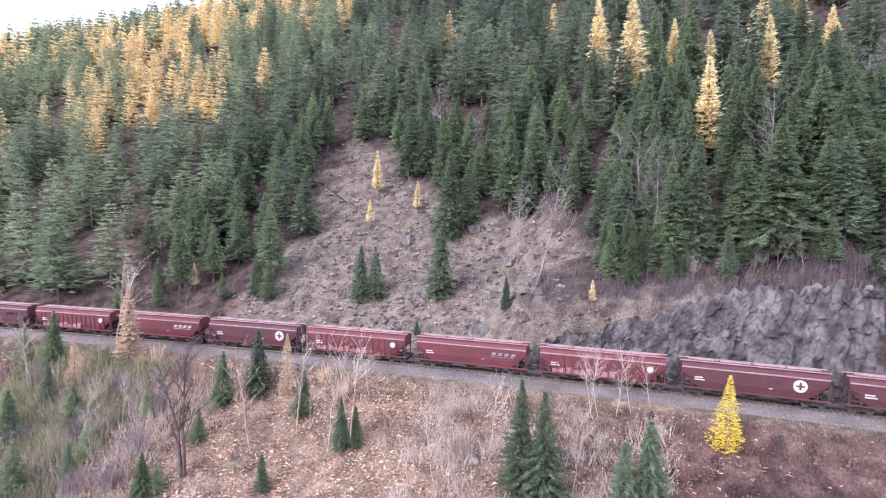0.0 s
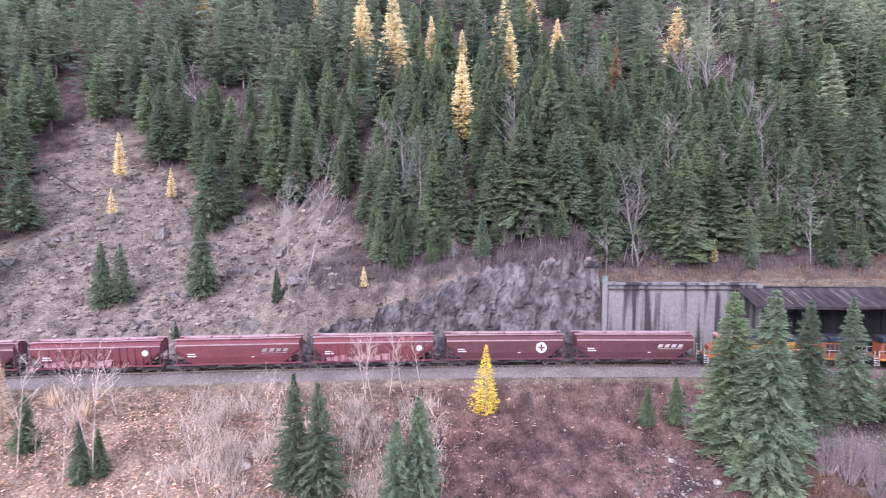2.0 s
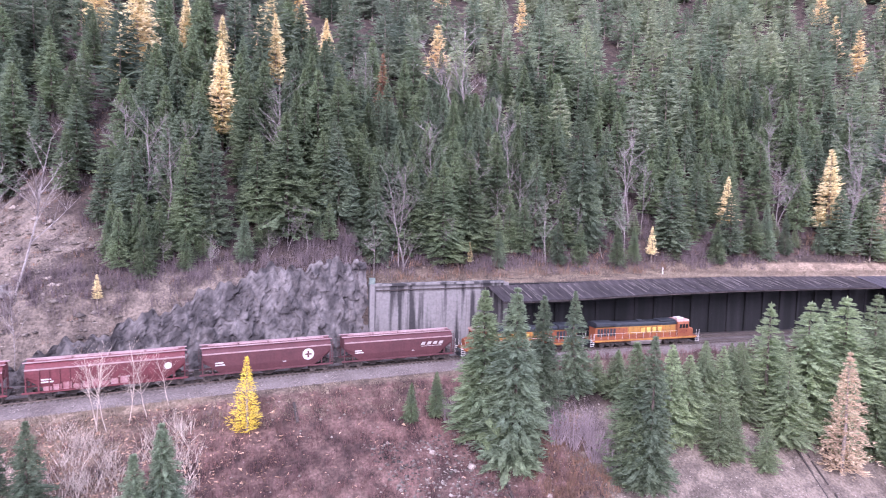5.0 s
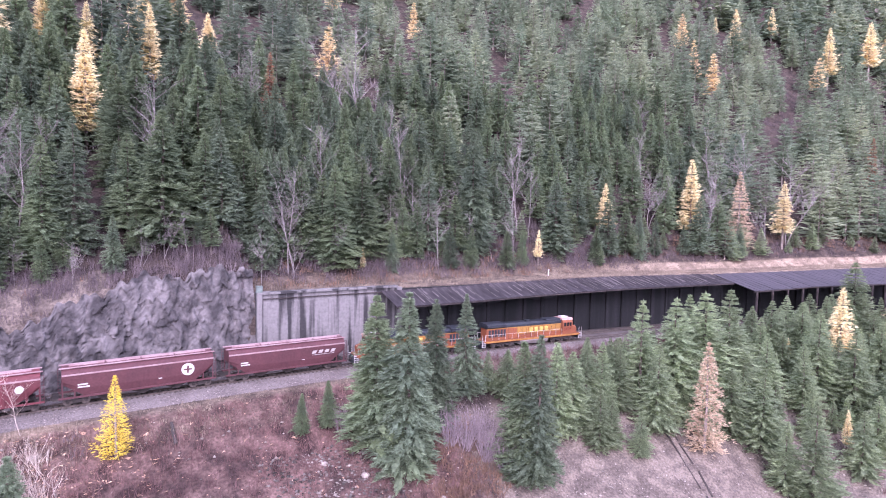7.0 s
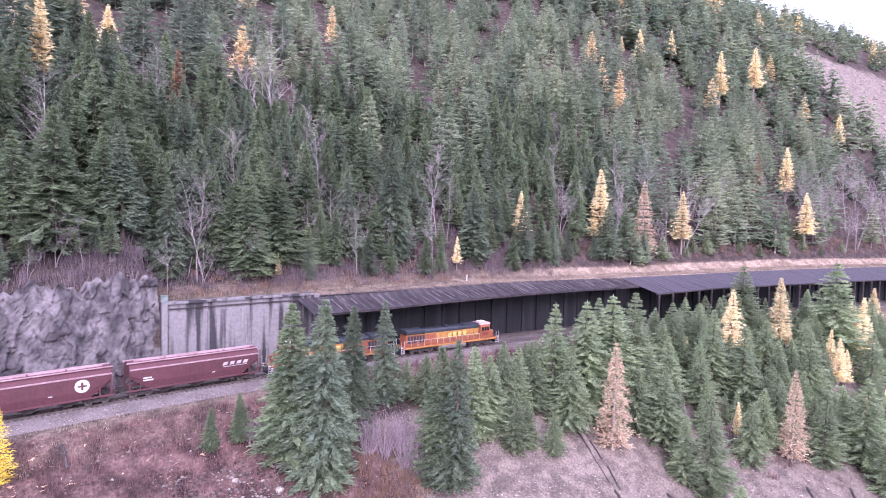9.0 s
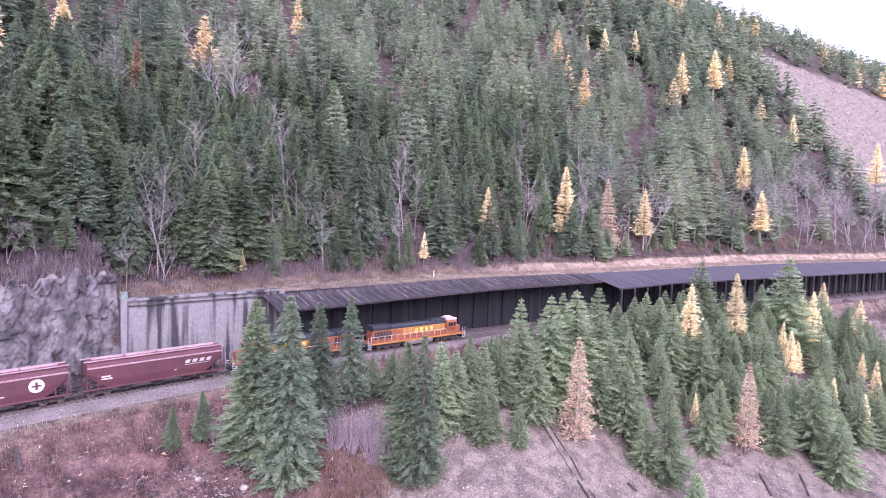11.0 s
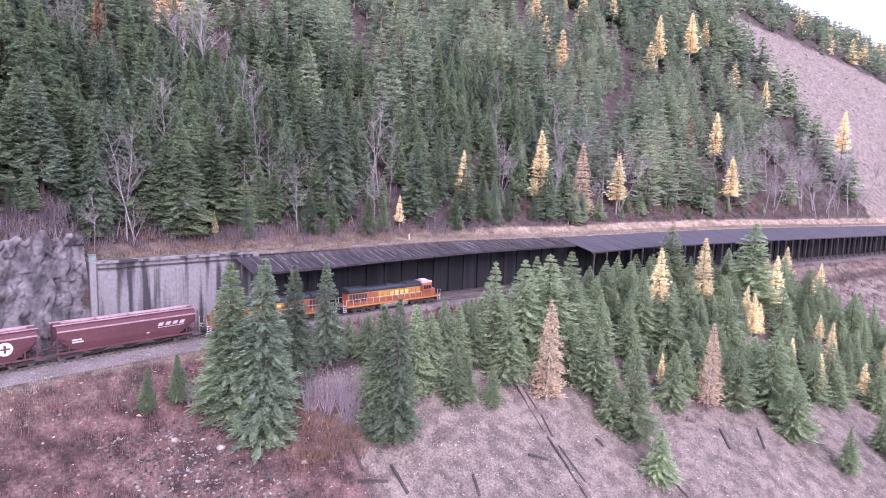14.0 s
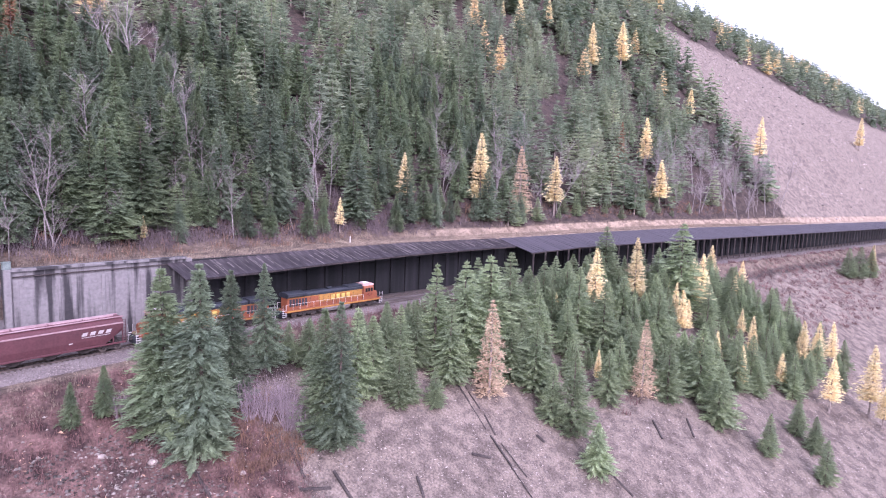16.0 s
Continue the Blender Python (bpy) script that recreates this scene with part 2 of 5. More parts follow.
def soil_material():
    """Slope soil: brown forest floor, grey scree, dry grass and red-brown litter by the zones of the land."""
    m = bpy.data.materials.new("slope_soil")
    m.use_nodes = True
    n, l = m.node_tree.nodes, m.node_tree.links
    b = n["Principled BSDF"]
    b.inputs["Roughness"].default_value = 0.97
    b.inputs["Specular IOR Level"].default_value = 0.1
    co = n.new("ShaderNodeTexCoord")
    def noise_tex(scale, detail=6):
        q = n.new("ShaderNodeTexNoise")
        q.inputs["Scale"].default_value, q.inputs["Detail"].default_value = scale, detail
        l.new(co.outputs["Object"], q.inputs["Vector"])
        return q
    big, mid, small = noise_tex(0.06), noise_tex(0.45), noise_tex(3.2, 4)
    att = n.new("ShaderNodeAttribute")
    att.attribute_name = "zone"
    sep = n.new("ShaderNodeSeparateColor")
    l.new(att.outputs["Color"], sep.inputs[0])
    def two(a, c):
        r = n.new("ShaderNodeValToRGB")
        r.color_ramp.elements[0].position, r.color_ramp.elements[1].position = 0.38, 0.62
        r.color_ramp.elements[0].color, r.color_ramp.elements[1].color = (*a, 1), (*c, 1)
        l.new(mid.outputs["Fac"], r.inputs[0])
        return r
    last = two((0.042, 0.032, 0.03), (0.09, 0.066, 0.058)).outputs[0]
    for k, (a, c) in enumerate((((0.13, 0.102, 0.09), (0.235, 0.185, 0.158)), ((0.20, 0.145, 0.112), (0.37, 0.275, 0.21)), ((0.05, 0.030, 0.030), (0.185, 0.110, 0.10)))):
        jit = n.new("ShaderNodeMath")
        jit.operation = "MULTIPLY_ADD"
        l.new(big.outputs["Fac"], jit.inputs[0])
        jit.inputs[1].default_value = 1.2
        jit.inputs[2].default_value = -0.6
        add = n.new("ShaderNodeMath")
        add.operation, add.use_clamp = "ADD", True
        gate = n.new("ShaderNodeMath")
        gate.operation = "MULTIPLY"
        l.new(jit.outputs[0], gate.inputs[0])
        l.new(sep.outputs[k], gate.inputs[1])
        l.new(sep.outputs[k], add.inputs[0])
        l.new(gate.outputs[0], add.inputs[1])
        mx = n.new("ShaderNodeMixRGB")
        l.new(add.outputs[0], mx.inputs[0])
        l.new(last, mx.inputs[1])
        l.new(two(a, c).outputs[0], mx.inputs[2])
        last = mx.outputs[0]
    val = n.new("ShaderNodeMapRange")
    val.inputs["From Min"].default_value, val.inputs["From Max"].default_value = 0.3, 0.7
    val.inputs["To Min"].default_value, val.inputs["To Max"].default_value = 0.6, 1.4
    l.new(small.outputs["Fac"], val.inputs["Value"])
    hsv = n.new("ShaderNodeHueSaturation")
    l.new(last, hsv.inputs["Color"])
    l.new(val.outputs[0], hsv.inputs["Value"])
    l.new(hsv.outputs[0], b.inputs["Base Color"])
    bp = n.new("ShaderNodeBump")
    bp.inputs["Strength"].default_value, bp.inputs["Distance"].default_value = 0.8, 0.35
    l.new(small.outputs["Fac"], bp.inputs["Height"])
    l.new(bp.outputs[0], b.inputs["Normal"])
    return m


M_SOIL = soil_material()


# ---------------------------------------------------------------- the line and the land
# heading of the near track (degrees below the x axis) against distance along it
HEAD_S = np.array([-1200, -300, -60, 0, 40, 100, 170, 300, 700, 1600])
HEAD_A = np.array([-6, -13, -15.5, -18.5, -21.0, -29.0, -36.0, -38.5, -36.0, -36.0])
TS = np.arange(-1200.0, 1601.0, 1.0)
_a = np.radians(np.interp(TS, HEAD_S, HEAD_A))
_k = int(np.where(TS == 0)[0][0])
TX = np.concatenate([[0], np.cumsum(np.cos(_a[:-1]))])
TY = np.concatenate([[0], np.cumsum(np.sin(_a[:-1]))])
TX, TY = TX - TX[_k] + 0.4, TY - TY[_k] + 86.6
TA = _a


def plan(s, o):
    """World x, y at s metres along the near track and o metres beyond it, towards the hill."""
    x, y, a = np.interp(s, TS, TX), np.interp(s, TS, TY), np.interp(s, TS, TA)
    return x - o * np.sin(a), y + o * np.cos(a)


def unplan(x, y):
    k = int(np.argmin((TX - x) ** 2 + (TY - y) ** 2))
    a = TA[k]
    dx, dy = x - TX[k], y - TY[k]
    return TS[k] + dx * math.cos(a) + dy * math.sin(a), -dx * math.sin(a) + dy * math.cos(a)


def bumps(x, y):
    """Cheap smooth unevenness of the land, in metres."""
    return (np.sin(x * 0.11 + 1.3 * np.sin(y * 0.07)) * np.cos(y * 0.13 + 0.8 * np.sin(x * 0.05)) * 0.6
            + np.sin(x * 0.37 + y * 0.21) * np.cos(y * 0.41 - x * 0.17) * 0.22
            + np.sin(x * 0.93 - y * 0.71) * np.sin(y * 1.07 + x * 0.33) * 0.09)


S_WALL = 61.7
S_SHED = 82.4
S_STEP = 165.0


def bench(s):
    """Height of the grassy bench behind the wall and the shed, above the formation."""
    return np.interp(s, [S_WALL, 82, 110, 133, 165, 190, 215, 260, 340], [10.75, 10.75, 11.1, 11.4, 11.3, 11.55, 11.95, 12.3, 12.2])


def land(s, o):
    s, o = np.asarray(s, float), np.asarray(o, float)
    x, y = plan(s, o)
    # below the line
    down = np.maximum(-o - 6.8, 0)
    low = -0.45 - 0.60 * down * (1 - 0.12 * np.clip(down / 60, 0, 1))
    low = np.maximum(low, -44)
    # above it: crest of the mountain falls off along the line both ways
    crest = np.interp(s, CREST_S, CREST_Z)
    grade = np.interp(s, [-400, -60, 20, 90, 200, 350, 600], [0.60, 0.68, 0.74, 0.74, 0.80, 1.05, 1.2])
    foot = np.interp(s, [S_WALL - 1, S_WALL + 1], [7.2, 16.0])
    start = np.interp(s, [-70, -30, 8, 16, S_WALL - 2, S_WALL, S_WALL + 1], [0.3, 1.0, 2.0, 9.5, 14.6, 14.6, 11.0])
    width = np.interp(s, [-30, 8, 16, 60], [4.0, 4.0, 3.6, 4.1])
    cut = np.clip((o - 7.2) / width, 0, 1) * start
    cut = np.where(s > S_WALL, np.where(o > 7.9, bench(s), 0), cut)
    up = np.maximum(o - foot - np.where(s > S_WALL, 0, width), 0) * grade
    up = crest * np.tanh(up / crest)
    z = np.where(o < 0, low, -0.45 + cut + up)
    rough = np.clip(np.maximum(-o - 6.5, np.where(s > S_WALL, o - 16, o - 8)) / 6, 0, 1)
    return z + bumps(x, y) * rough


CREST_S = [-1200, -600, -350, -150, 0, 200, 350, 450, 600, 900, 1600]
CREST_Z = [100, 200, 300, 420, 500, 700, 430, 305, 280, 290, 290]


def strip(name, s0, s1, ds, offs, material, parent=None, zadd=0.0):
    """A sheet of land between two stations."""
    ss = np.arange(s0, s1 + ds * 0.5, ds)
    oo = np.array(offs, float)
    S, O = np.meshgrid(ss, oo, indexing="ij")
    X, Y = plan(S, O)
    Z = land(S, O) + zadd
    v = np.stack([X, Y, Z], -1).reshape(-1, 3)
    n, m = len(ss), len(oo)
    i = (np.arange(n - 1)[:, None] * m + np.arange(m - 1)[None]).ravel()
    f = np.stack([i, i + m, i + m + 1, i + 1], -1)
    return mesh_ob(name, v, f, material, parent)


def mesh_ob(name, v, f, material, parent=None, label="", smooth=False):
    me = bpy.data.meshes.new(name)
    v, f = np.asarray(v, np.float32), np.asarray(f, np.int32)
    me.vertices.add(len(v))
    me.vertices.foreach_set("co", v.ravel())
    k = f.shape[1]
    me.loops.add(f.size)
    me.loops.foreach_set("vertex_index", f.ravel())
    me.polygons.add(len(f))
    me.polygons.foreach_set("loop_start", np.arange(0, f.size, k, dtype=np.int32))
    if smooth:
        me.polygons.foreach_set("use_smooth", np.ones(len(f), bool))
    me.update(calc_edges=True)
    me.materials.append(material)
    ob = new(name, me)
    if parent:
        ob.parent = parent
    if label:
        tagged(ob, label)
    return ob


# ---------------------------------------------------------------- land, track, shed
def talus_right(o):
    return np.interp(o, [8, 15, 33, 52, 62, 76], [31, 27, 12, -14, -31, -42])


def is_talus(s, o):
    s = s + 5.0 * np.sin(o * 0.31) * np.cos(o * 0.13 + 1) + 2.0 * np.sin(o * 0.9 + s * 0.2)
    return (s > np.interp(o, [8, 20, 40, 76], [-42, -44, -46, -48])) & (s < talus_right(o)) & (o > 7) & (o < 78)


def is_slide(s, o):
    """The bare slide on the far face."""
    return (s > np.interp(o, [18, 34, 87, 147], [385, 394, 430, 440])) & (o > 17) & (o < np.interp(s, [380, 446, 509, 577, 650, 760], [172, 168, 146, 130, 116, 104]))


def zones(S, O):
    r = np.zeros(S.shape)
    r = np.where(is_talus(S, O), 0.95, r)
    r = np.where((S > 8) & (S < 44) & (O > 7.4) & (O < 14.5), 0.75, r)
    r = np.where(is_slide(S, O), 1.0, r)
    r = np.where((S > 82) & (O < -14), 0.85, r)
    r = np.where((S > 45) & (S < 82) & (O < -17), 0.5, r)
    g = np.where((O > -11.5) & (O < -5), np.where(S > 38, 0.3, 0.8), 0.0)
    g = np.where((O > 7.9) & (O < 18.5) & (S > S_WALL), np.interp(S, [115, 175], [0.25, 1.0]), g)
    g = np.where((S < 32) & (O < -9) & (O > -45), 0.75, g)
    b = np.where((O < -7) & (S < 84), np.where(S < 28, 0.25, 0.8), 0.0)
    b = np.where((S < -44) & (O > 7), 0.3, b)
    return np.stack([r, g, b, np.ones_like(r)], -1)


OFFS = ([-420, -300, -200, -150] + list(range(-130, -60, 6)) + [-60 + 1.5 * k for k in range(36)] + [-6.8, -6, -4, 0, 4, 6.5, 7.2, 7.5, 7.8, 8.1]
        + [8.4 + 0.6 * k for k in range(20)] + [20.5 + 2 * k for k in range(25)] + [72 + 5 * k for k in range(20)] + [175 + 15 * k for k in range(20)] + [500, 600, 800, 1100])


def profile_sweep(name, s0, s1, ds, prof, material, parent=None, closed=False, label=""):
    """Sweeps a profile of (o, z) points along the line; z may be a function of s."""
    ss = np.linspace(s0, s1, max(2, int(round((s1 - s0) / ds)) + 1))
    X, Y, Z = [], [], []
    for o, z in prof:
        x, y = plan(ss, np.full_like(ss, o))
        X.append(x), Y.append(y), Z.append(z(ss) if callable(z) else np.full_like(ss, z))
    v = np.stack([np.array(X).T, np.array(Y).T, np.array(Z).T], -1).reshape(-1, 3)
    n, m = len(ss), len(prof)
    cols = m if closed else m - 1
    a = np.arange(n - 1)[:, None] * m
    j = np.arange(cols)[None]
    j2 = (j + 1) % m
    f = [tuple(q) for q in np.stack([a + j, a + j2, a + m + j2, a + m + j], -1).reshape(-1, 4)]
    if closed:
        f += [tuple(range(m)), tuple(range((n - 1) * m, n * m))]
        me = bpy.data.meshes.new(name)
        me.from_pydata([tuple(q) for q in v], [], [tuple(int(i) for i in q) for q in f])
        me.materials.append(material)
        ob = new(name, me)
        if parent:
            ob.parent = parent
        return tagged(ob, label)
    return mesh_ob(name, v, np.array(f), material, parent, label)


def box_mesh(name, sx, sy, sz, bevel=0.0, x=0, y=0, z=0):
    bm = bmesh.new()
    bmesh.ops.create_cube(bm, size=1, matrix=Matrix.Translation((x, y, z)) @ Matrix.Diagonal((sx, sy, sz, 1)))
    if bevel:
        bmesh.ops.bevel(bm, geom=bm.edges[:], offset=bevel, segments=1, affect="EDGES")
    return finish(name, bm)


def add_box(bm, x0, x1, y0, y1, z0, z1):
    bmesh.ops.create_cube(bm, size=1, matrix=Matrix.Translation(((x0 + x1) / 2, (y0 + y1) / 2, (z0 + z1) / 2)) @ Matrix.Diagonal((x1 - x0, y1 - y0, z1 - z0, 1)))


def boxes(name, lst, bevel=0.0):
    bm = bmesh.new()
    for b in lst:
        add_box(bm, *b)
    if bevel:
        bmesh.ops.bevel(bm, geom=bm.edges[:], offset=bevel, segments=1, affect="EDGES")
    return finish(name, bm)


def finish(name, bm):
    me = bpy.data.meshes.new(name)
    bmesh.ops.recalc_face_normals(bm, faces=bm.faces[:])
    bm.to_mesh(me)
    bm.free()
    return me


def part(name, me, material, parent, label="", m=None):
    """Links mesh data (or a bmesh) as one object under a thing."""
    if isinstance(me, bmesh.types.BMesh):
        me = finish(name, me)
    if not me.materials:
        me.materials.append(material)
    ob = new(name, me)
    ob.parent = parent
    if m is not None:
        ob.matrix_basis = m
    return tagged(ob, label)


def at_line(s, o, z):
    """A frame whose x runs along the line and y towards the hill."""
    x, y = plan(s, o)
    a = float(np.interp(s, TS, TA))
    return Matrix.Translation((float(x), float(y), z)) @ Matrix.Rotation(a, 4, "Z")


ground = strip("ground", -1200, 1500, 3.0, OFFS, M_SOIL)
_ss = np.arange(-1200, 1500 + 1.5, 3.0)
_S, _O = np.meshgrid(_ss, np.array(OFFS, float), indexing="ij")
_att = ground.data.color_attributes.new("zone", "FLOAT_COLOR", "POINT")
_att.data.foreach_set("color", zones(_S, _O).astype(np.float32).ravel())
ground.data.polygons.foreach_set("use_smooth", np.ones(len(ground.data.polygons), bool))
tagged(ground, "steep mountain slope of brown soil, grey scree and leaf litter", "ground", kind="structure")

bed = profile_sweep("ballast_bed", -700, 900, 2.0, [(-6.6, -0.75), (-5.2, -0.42), (-2.6, -0.2), (7.1, -0.2), (7.4, -0.5)], M_BALLAST)
tagged(bed, "grey crushed stone ballast bed under two railway tracks", "ballast", kind="structure")
for o in (0.0, 4.3):
    track = new("railway_track")
    tagged(track, "two steel rails on dark wooden ties in stone ballast", "railway track", kind="structure")
    for side in (-0.72, 0.72):
        c = o + side
        profile_sweep("rail", -500, 700, 2.0, [(c - 0.07, -0.18), (c - 0.035, -0.15), (c - 0.035, 0), (c + 0.035, 0), (c + 0.035, -0.15), (c + 0.07, -0.18)], M_RAIL, track)
    v, f = [], []
    for k in range(620):
        m = at_line(-150 + 0.62 * k, o, -0.16)
        b = len(v)
        v += [tuple(m @ Vector((px, py, pz))) for px, py in ((-0.12, -1.3), (0.12, -1.3), (0.12, 1.3), (-0.12, 1.3)) for pz in (-0.08, 0.0)]
        f += [(b + 1, b + 3, b + 5, b + 7), (b, b + 1, b + 7, b + 6), (b, b + 2, b + 3, b + 1), (b + 2, b + 4, b + 5, b + 3)]
    tagged(mesh_ob("ties", v, f, M_TIE, track), kind="stuff")

# concrete retaining wall, with cast panels, an end pilaster and a cap
wall = new("retaining_wall")
tagged(wall, "tall weathered concrete retaining wall with dark water streaks", "retaining wall", kind="structure")
profile_sweep("core", S_WALL, S_SHED + 4, 2.0, [(7.58, -0.5), (7.58, 10.55), (8.4, 10.55), (8.4, -0.5)], M_CONC, wall, closed=True)
panel = box_mesh("panel", 5.35, 0.10, 1.178, 0.008)
for c in range(4):
    for r in range(8):
        part("panel", panel, M_CONC, wall, m=at_line(S_WALL + 0.9 + 2.7 + 5.37 * c, 7.55, 0.35 + 1.19 * r))
part("pilaster", box_mesh("pilaster", 0.85, 0.7, 11.3, 0.05), M_CONC, wall, m=at_line(S_WALL + 0.3, 7.35, 5.2))
for c in (1, 2, 3):
    part("buttress", box_mesh("buttress", 0.5, 0.22, 9.7, 0.04), M_CONC, wall, m=at_line(S_WALL + 0.9 + 5.37 * c, 7.46, 4.35))
profile_sweep("cap", S_WALL - 0.1, S_SHED + 3, 2.0, [(7.15, 10.55), (7.15, 10.9), (8.5, 10.9), (8.5, 10.55)], M_CONC, wall, closed=True)
# thin strip in a dark colour that draws the dark band below the cap
profile_sweep("ledge", S_WALL + 1, S_SHED + 1, 2.0, [(7.3, 9.75), (7.3, 9.9), (7.5, 9.9), (7.5, 9.75)], M_DARKWOOD, wall, closed=True)
box = new("relay_box")
tagged(box, "small teal metal box on the end of the wall", "equipment box")
part("cabinet", box_mesh("cabinet", 0.9, 0.6, 0.95, 0.03), M_TEAL, box)
part("lid", box_mesh("lid", 1.0, 0.7, 0.08, 0.02), M_TEAL, box, m=Matrix.Translation((0, 0, 0.5)))
box.matrix_world = at_line(S_WALL + 0.4, 7.6, 11.37)

# snow shed: back wall and columns with interior shade in their colour, roof in two stretches
S_END = 560.0
back = new("shed_back_wall")
tagged(back, "back wall of the snow shed with vertical stains, coloured near-black for the shade inside", "wall", kind="structure")
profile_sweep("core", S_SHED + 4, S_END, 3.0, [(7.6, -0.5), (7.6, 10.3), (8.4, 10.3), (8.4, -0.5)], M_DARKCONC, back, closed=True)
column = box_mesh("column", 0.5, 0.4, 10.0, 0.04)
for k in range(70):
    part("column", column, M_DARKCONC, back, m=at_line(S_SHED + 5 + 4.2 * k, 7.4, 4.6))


def eave(s):
    if s < S_STEP:
        return float(np.interp(s, [80, 94, 106, 130, 164], [8.25, 8.3, 8.65, 9.15, 9.4]))
    return float(np.interp(s, [S_STEP, 185, 240, 480], [8.1, 8.7, 8.8, 8.8]))


def roof_panel_mesh(name, ribs):
    """A unit roof sheet, x along the eave, y from the top edge down, with standing ribs."""
    bm = bmesh.new()
    def slab(x0, x1, y0, y1, z0, z1):
        bmesh.ops.create_cube(bm, size=1, matrix=Matrix.Translation(((x0 + x1) / 2, (y0 + y1) / 2, (z0 + z1) / 2)) @ Matrix.Diagonal((x1 - x0, y1 - y0, z1 - z0, 1)))
    slab(-0.497, 0.497, 0, 1, -0.12, 0.0)
    for k in range(ribs):
        x = -0.5 + (k + 0.5) / ribs
        slab(x - 0.05, x + 0.05, 0.0, 1.0, 0.002, 0.06)
    return finish(name, bm)


def shed_roof(s0, s1, w, o_eave, material, ribs, label):
    roof = new("shed_roof")
    tagged(roof, label, "roof", kind="structure")
    sheet = roof_panel_mesh("roof_sheet", ribs)
    batten = boxes("batten", [(-0.05, 0.05, 0.0, 1.0, 0.0, 0.04)])
    rr = random.Random(5)
    n = int((s1 - s0) / w)
    for k in range(n):
        s = s0 + w * (k + 0.5)
        x0, y0 = plan(s, 8.6)
        x1, y1 = plan(s, o_eave + rr.uniform(-0.12, 0.12))
        a = float(np.interp(s, TS, TA))
        top = Vector((float(x0), float(y0), float(bench(s)) - 0.5 + rr.uniform(-0.03, 0.03)))
        low = Vector((float(x1), float(y1), eave(s) + rr.uniform(-0.03, 0.03)))
        ax, ay = Vector((math.cos(a), math.sin(a), 0)) * w, low - top
        az = ay.cross(ax).normalized() * (1 if ay.cross(ax).z > 0 else -1)
        m = Matrix((ax.to_4d(), ay.to_4d(), az.to_4d(), top.to_4d())).transposed()
        m[3][0] = m[3][1] = m[3][2] = 0
        part("roof_sheet", sheet, material, roof, m=m)
        if ribs > 1:
            for q in range(3):
                if rr.random() < 0.6:
                    a0 = rr.uniform(0.0, 0.45)
                    part("batten", batten, M_LICHEN, roof, m=m @ Matrix.Translation((rr.uniform(-0.45, 0.45), a0, 0.065)) @ Matrix.Diagonal((rr.uniform(0.5, 1.3), rr.uniform(0.3, 1 - a0), 1, 1)))
    beam = [(o_eave + 0.1, lambda q: np.array([eave(v) for v in q]) - 0.36), (o_eave + 0.1, lambda q: np.array([eave(v) for v in q]) - 0.14), (o_eave + 0.4, lambda q: np.array([eave(v) for v in q]) - 0.14), (o_eave + 0.4, lambda q: np.array([eave(v) for v in q]) - 0.36)]
    profile_sweep("eave_beam", s0 + 0.05, s0 + n * w - 0.05, 2.0, beam, M_DARKWOOD, roof, closed=True)
    return roof


roof_a = shed_roof(S_SHED, S_STEP, 1.7, 1.0, M_ROOF, 3, "weathered dark ribbed shed roof with rusty patches")
roof_b = shed_roof(S_STEP, S_END, 3.0, -3.5, M_ROOF2, 1, "smooth grey snow shed roof over the tracks")
posts = new("shed_posts")
tagged(posts, "row of dark posts carrying the eave of the snow shed", "posts", kind="structure")
post = box_mesh("post", 0.35, 0.35, 7.6, 0.03)
for k in range(80):
    s = S_STEP + 1 + 4.8 * k
    part("post", post, M_RUSTPOST if 100 < s - S_STEP < 160 else M_DARKWOOD, posts, m=at_line(s, -3.2, eave(s) - 0.3 - 3.8))
marker = new("marker_post")
tagged(marker, "short white marker post on the grassy bench", "marker post")
part("stake", box_mesh("stake", 0.22, 0.12, 1.3, 0.02), M_WHITE, marker)
part("cap", box_mesh("cap", 0.3, 0.18, 0.12, 0.02), M_WHITE, marker, m=Matrix.Translation((0, 0, 0.68)))
marker.matrix_world = at_line(122, 12.5, 11.5)


# ---------------------------------------------------------------- rock cut
def rock_facets(S, Z, n, amount, tilt, seed):
    """Broken facets: every point belongs to its nearest core, whose plane stands out and tips by its own amount."""
    r = np.random.RandomState(seed)
    cs, cz = r.uniform(10, 63, n), r.uniform(-1, 17, n)
    out, gs, gz = r.uniform(-1, 1, n) * amount, r.normal(0, tilt, n), r.normal(0, tilt, n)
    lean = 0.22 if n < 1000 else -0.3
    p, q = S.ravel() + lean * Z.ravel(), Z.ravel()
    d = np.empty(p.size)
    for a in range(0, p.size, 2000):
        b = slice(a, a + 2000)
        ds, dz = p[b, None] - (cs + lean * cz)[None], q[b, None] - cz[None]
        dist = np.maximum(np.abs(ds) * 1.5, np.abs(dz) * 0.65) ** 2 + 0.1 * (ds ** 2 + dz ** 2)
        k = np.argmin(dist, 1)
        two = np.partition(dist, 1, axis=1)
        crack = np.clip(1 - (np.sqrt(two[:, 1]) - np.sqrt(two[:, 0])) / 0.14, 0, 1)
        m = np.arange(len(k))
        d[b] = out[k] + gs[k] * ds[m, k] + gz[k] * dz[m, k] - 0.6 * amount * crack
    return d.reshape(S.shape)


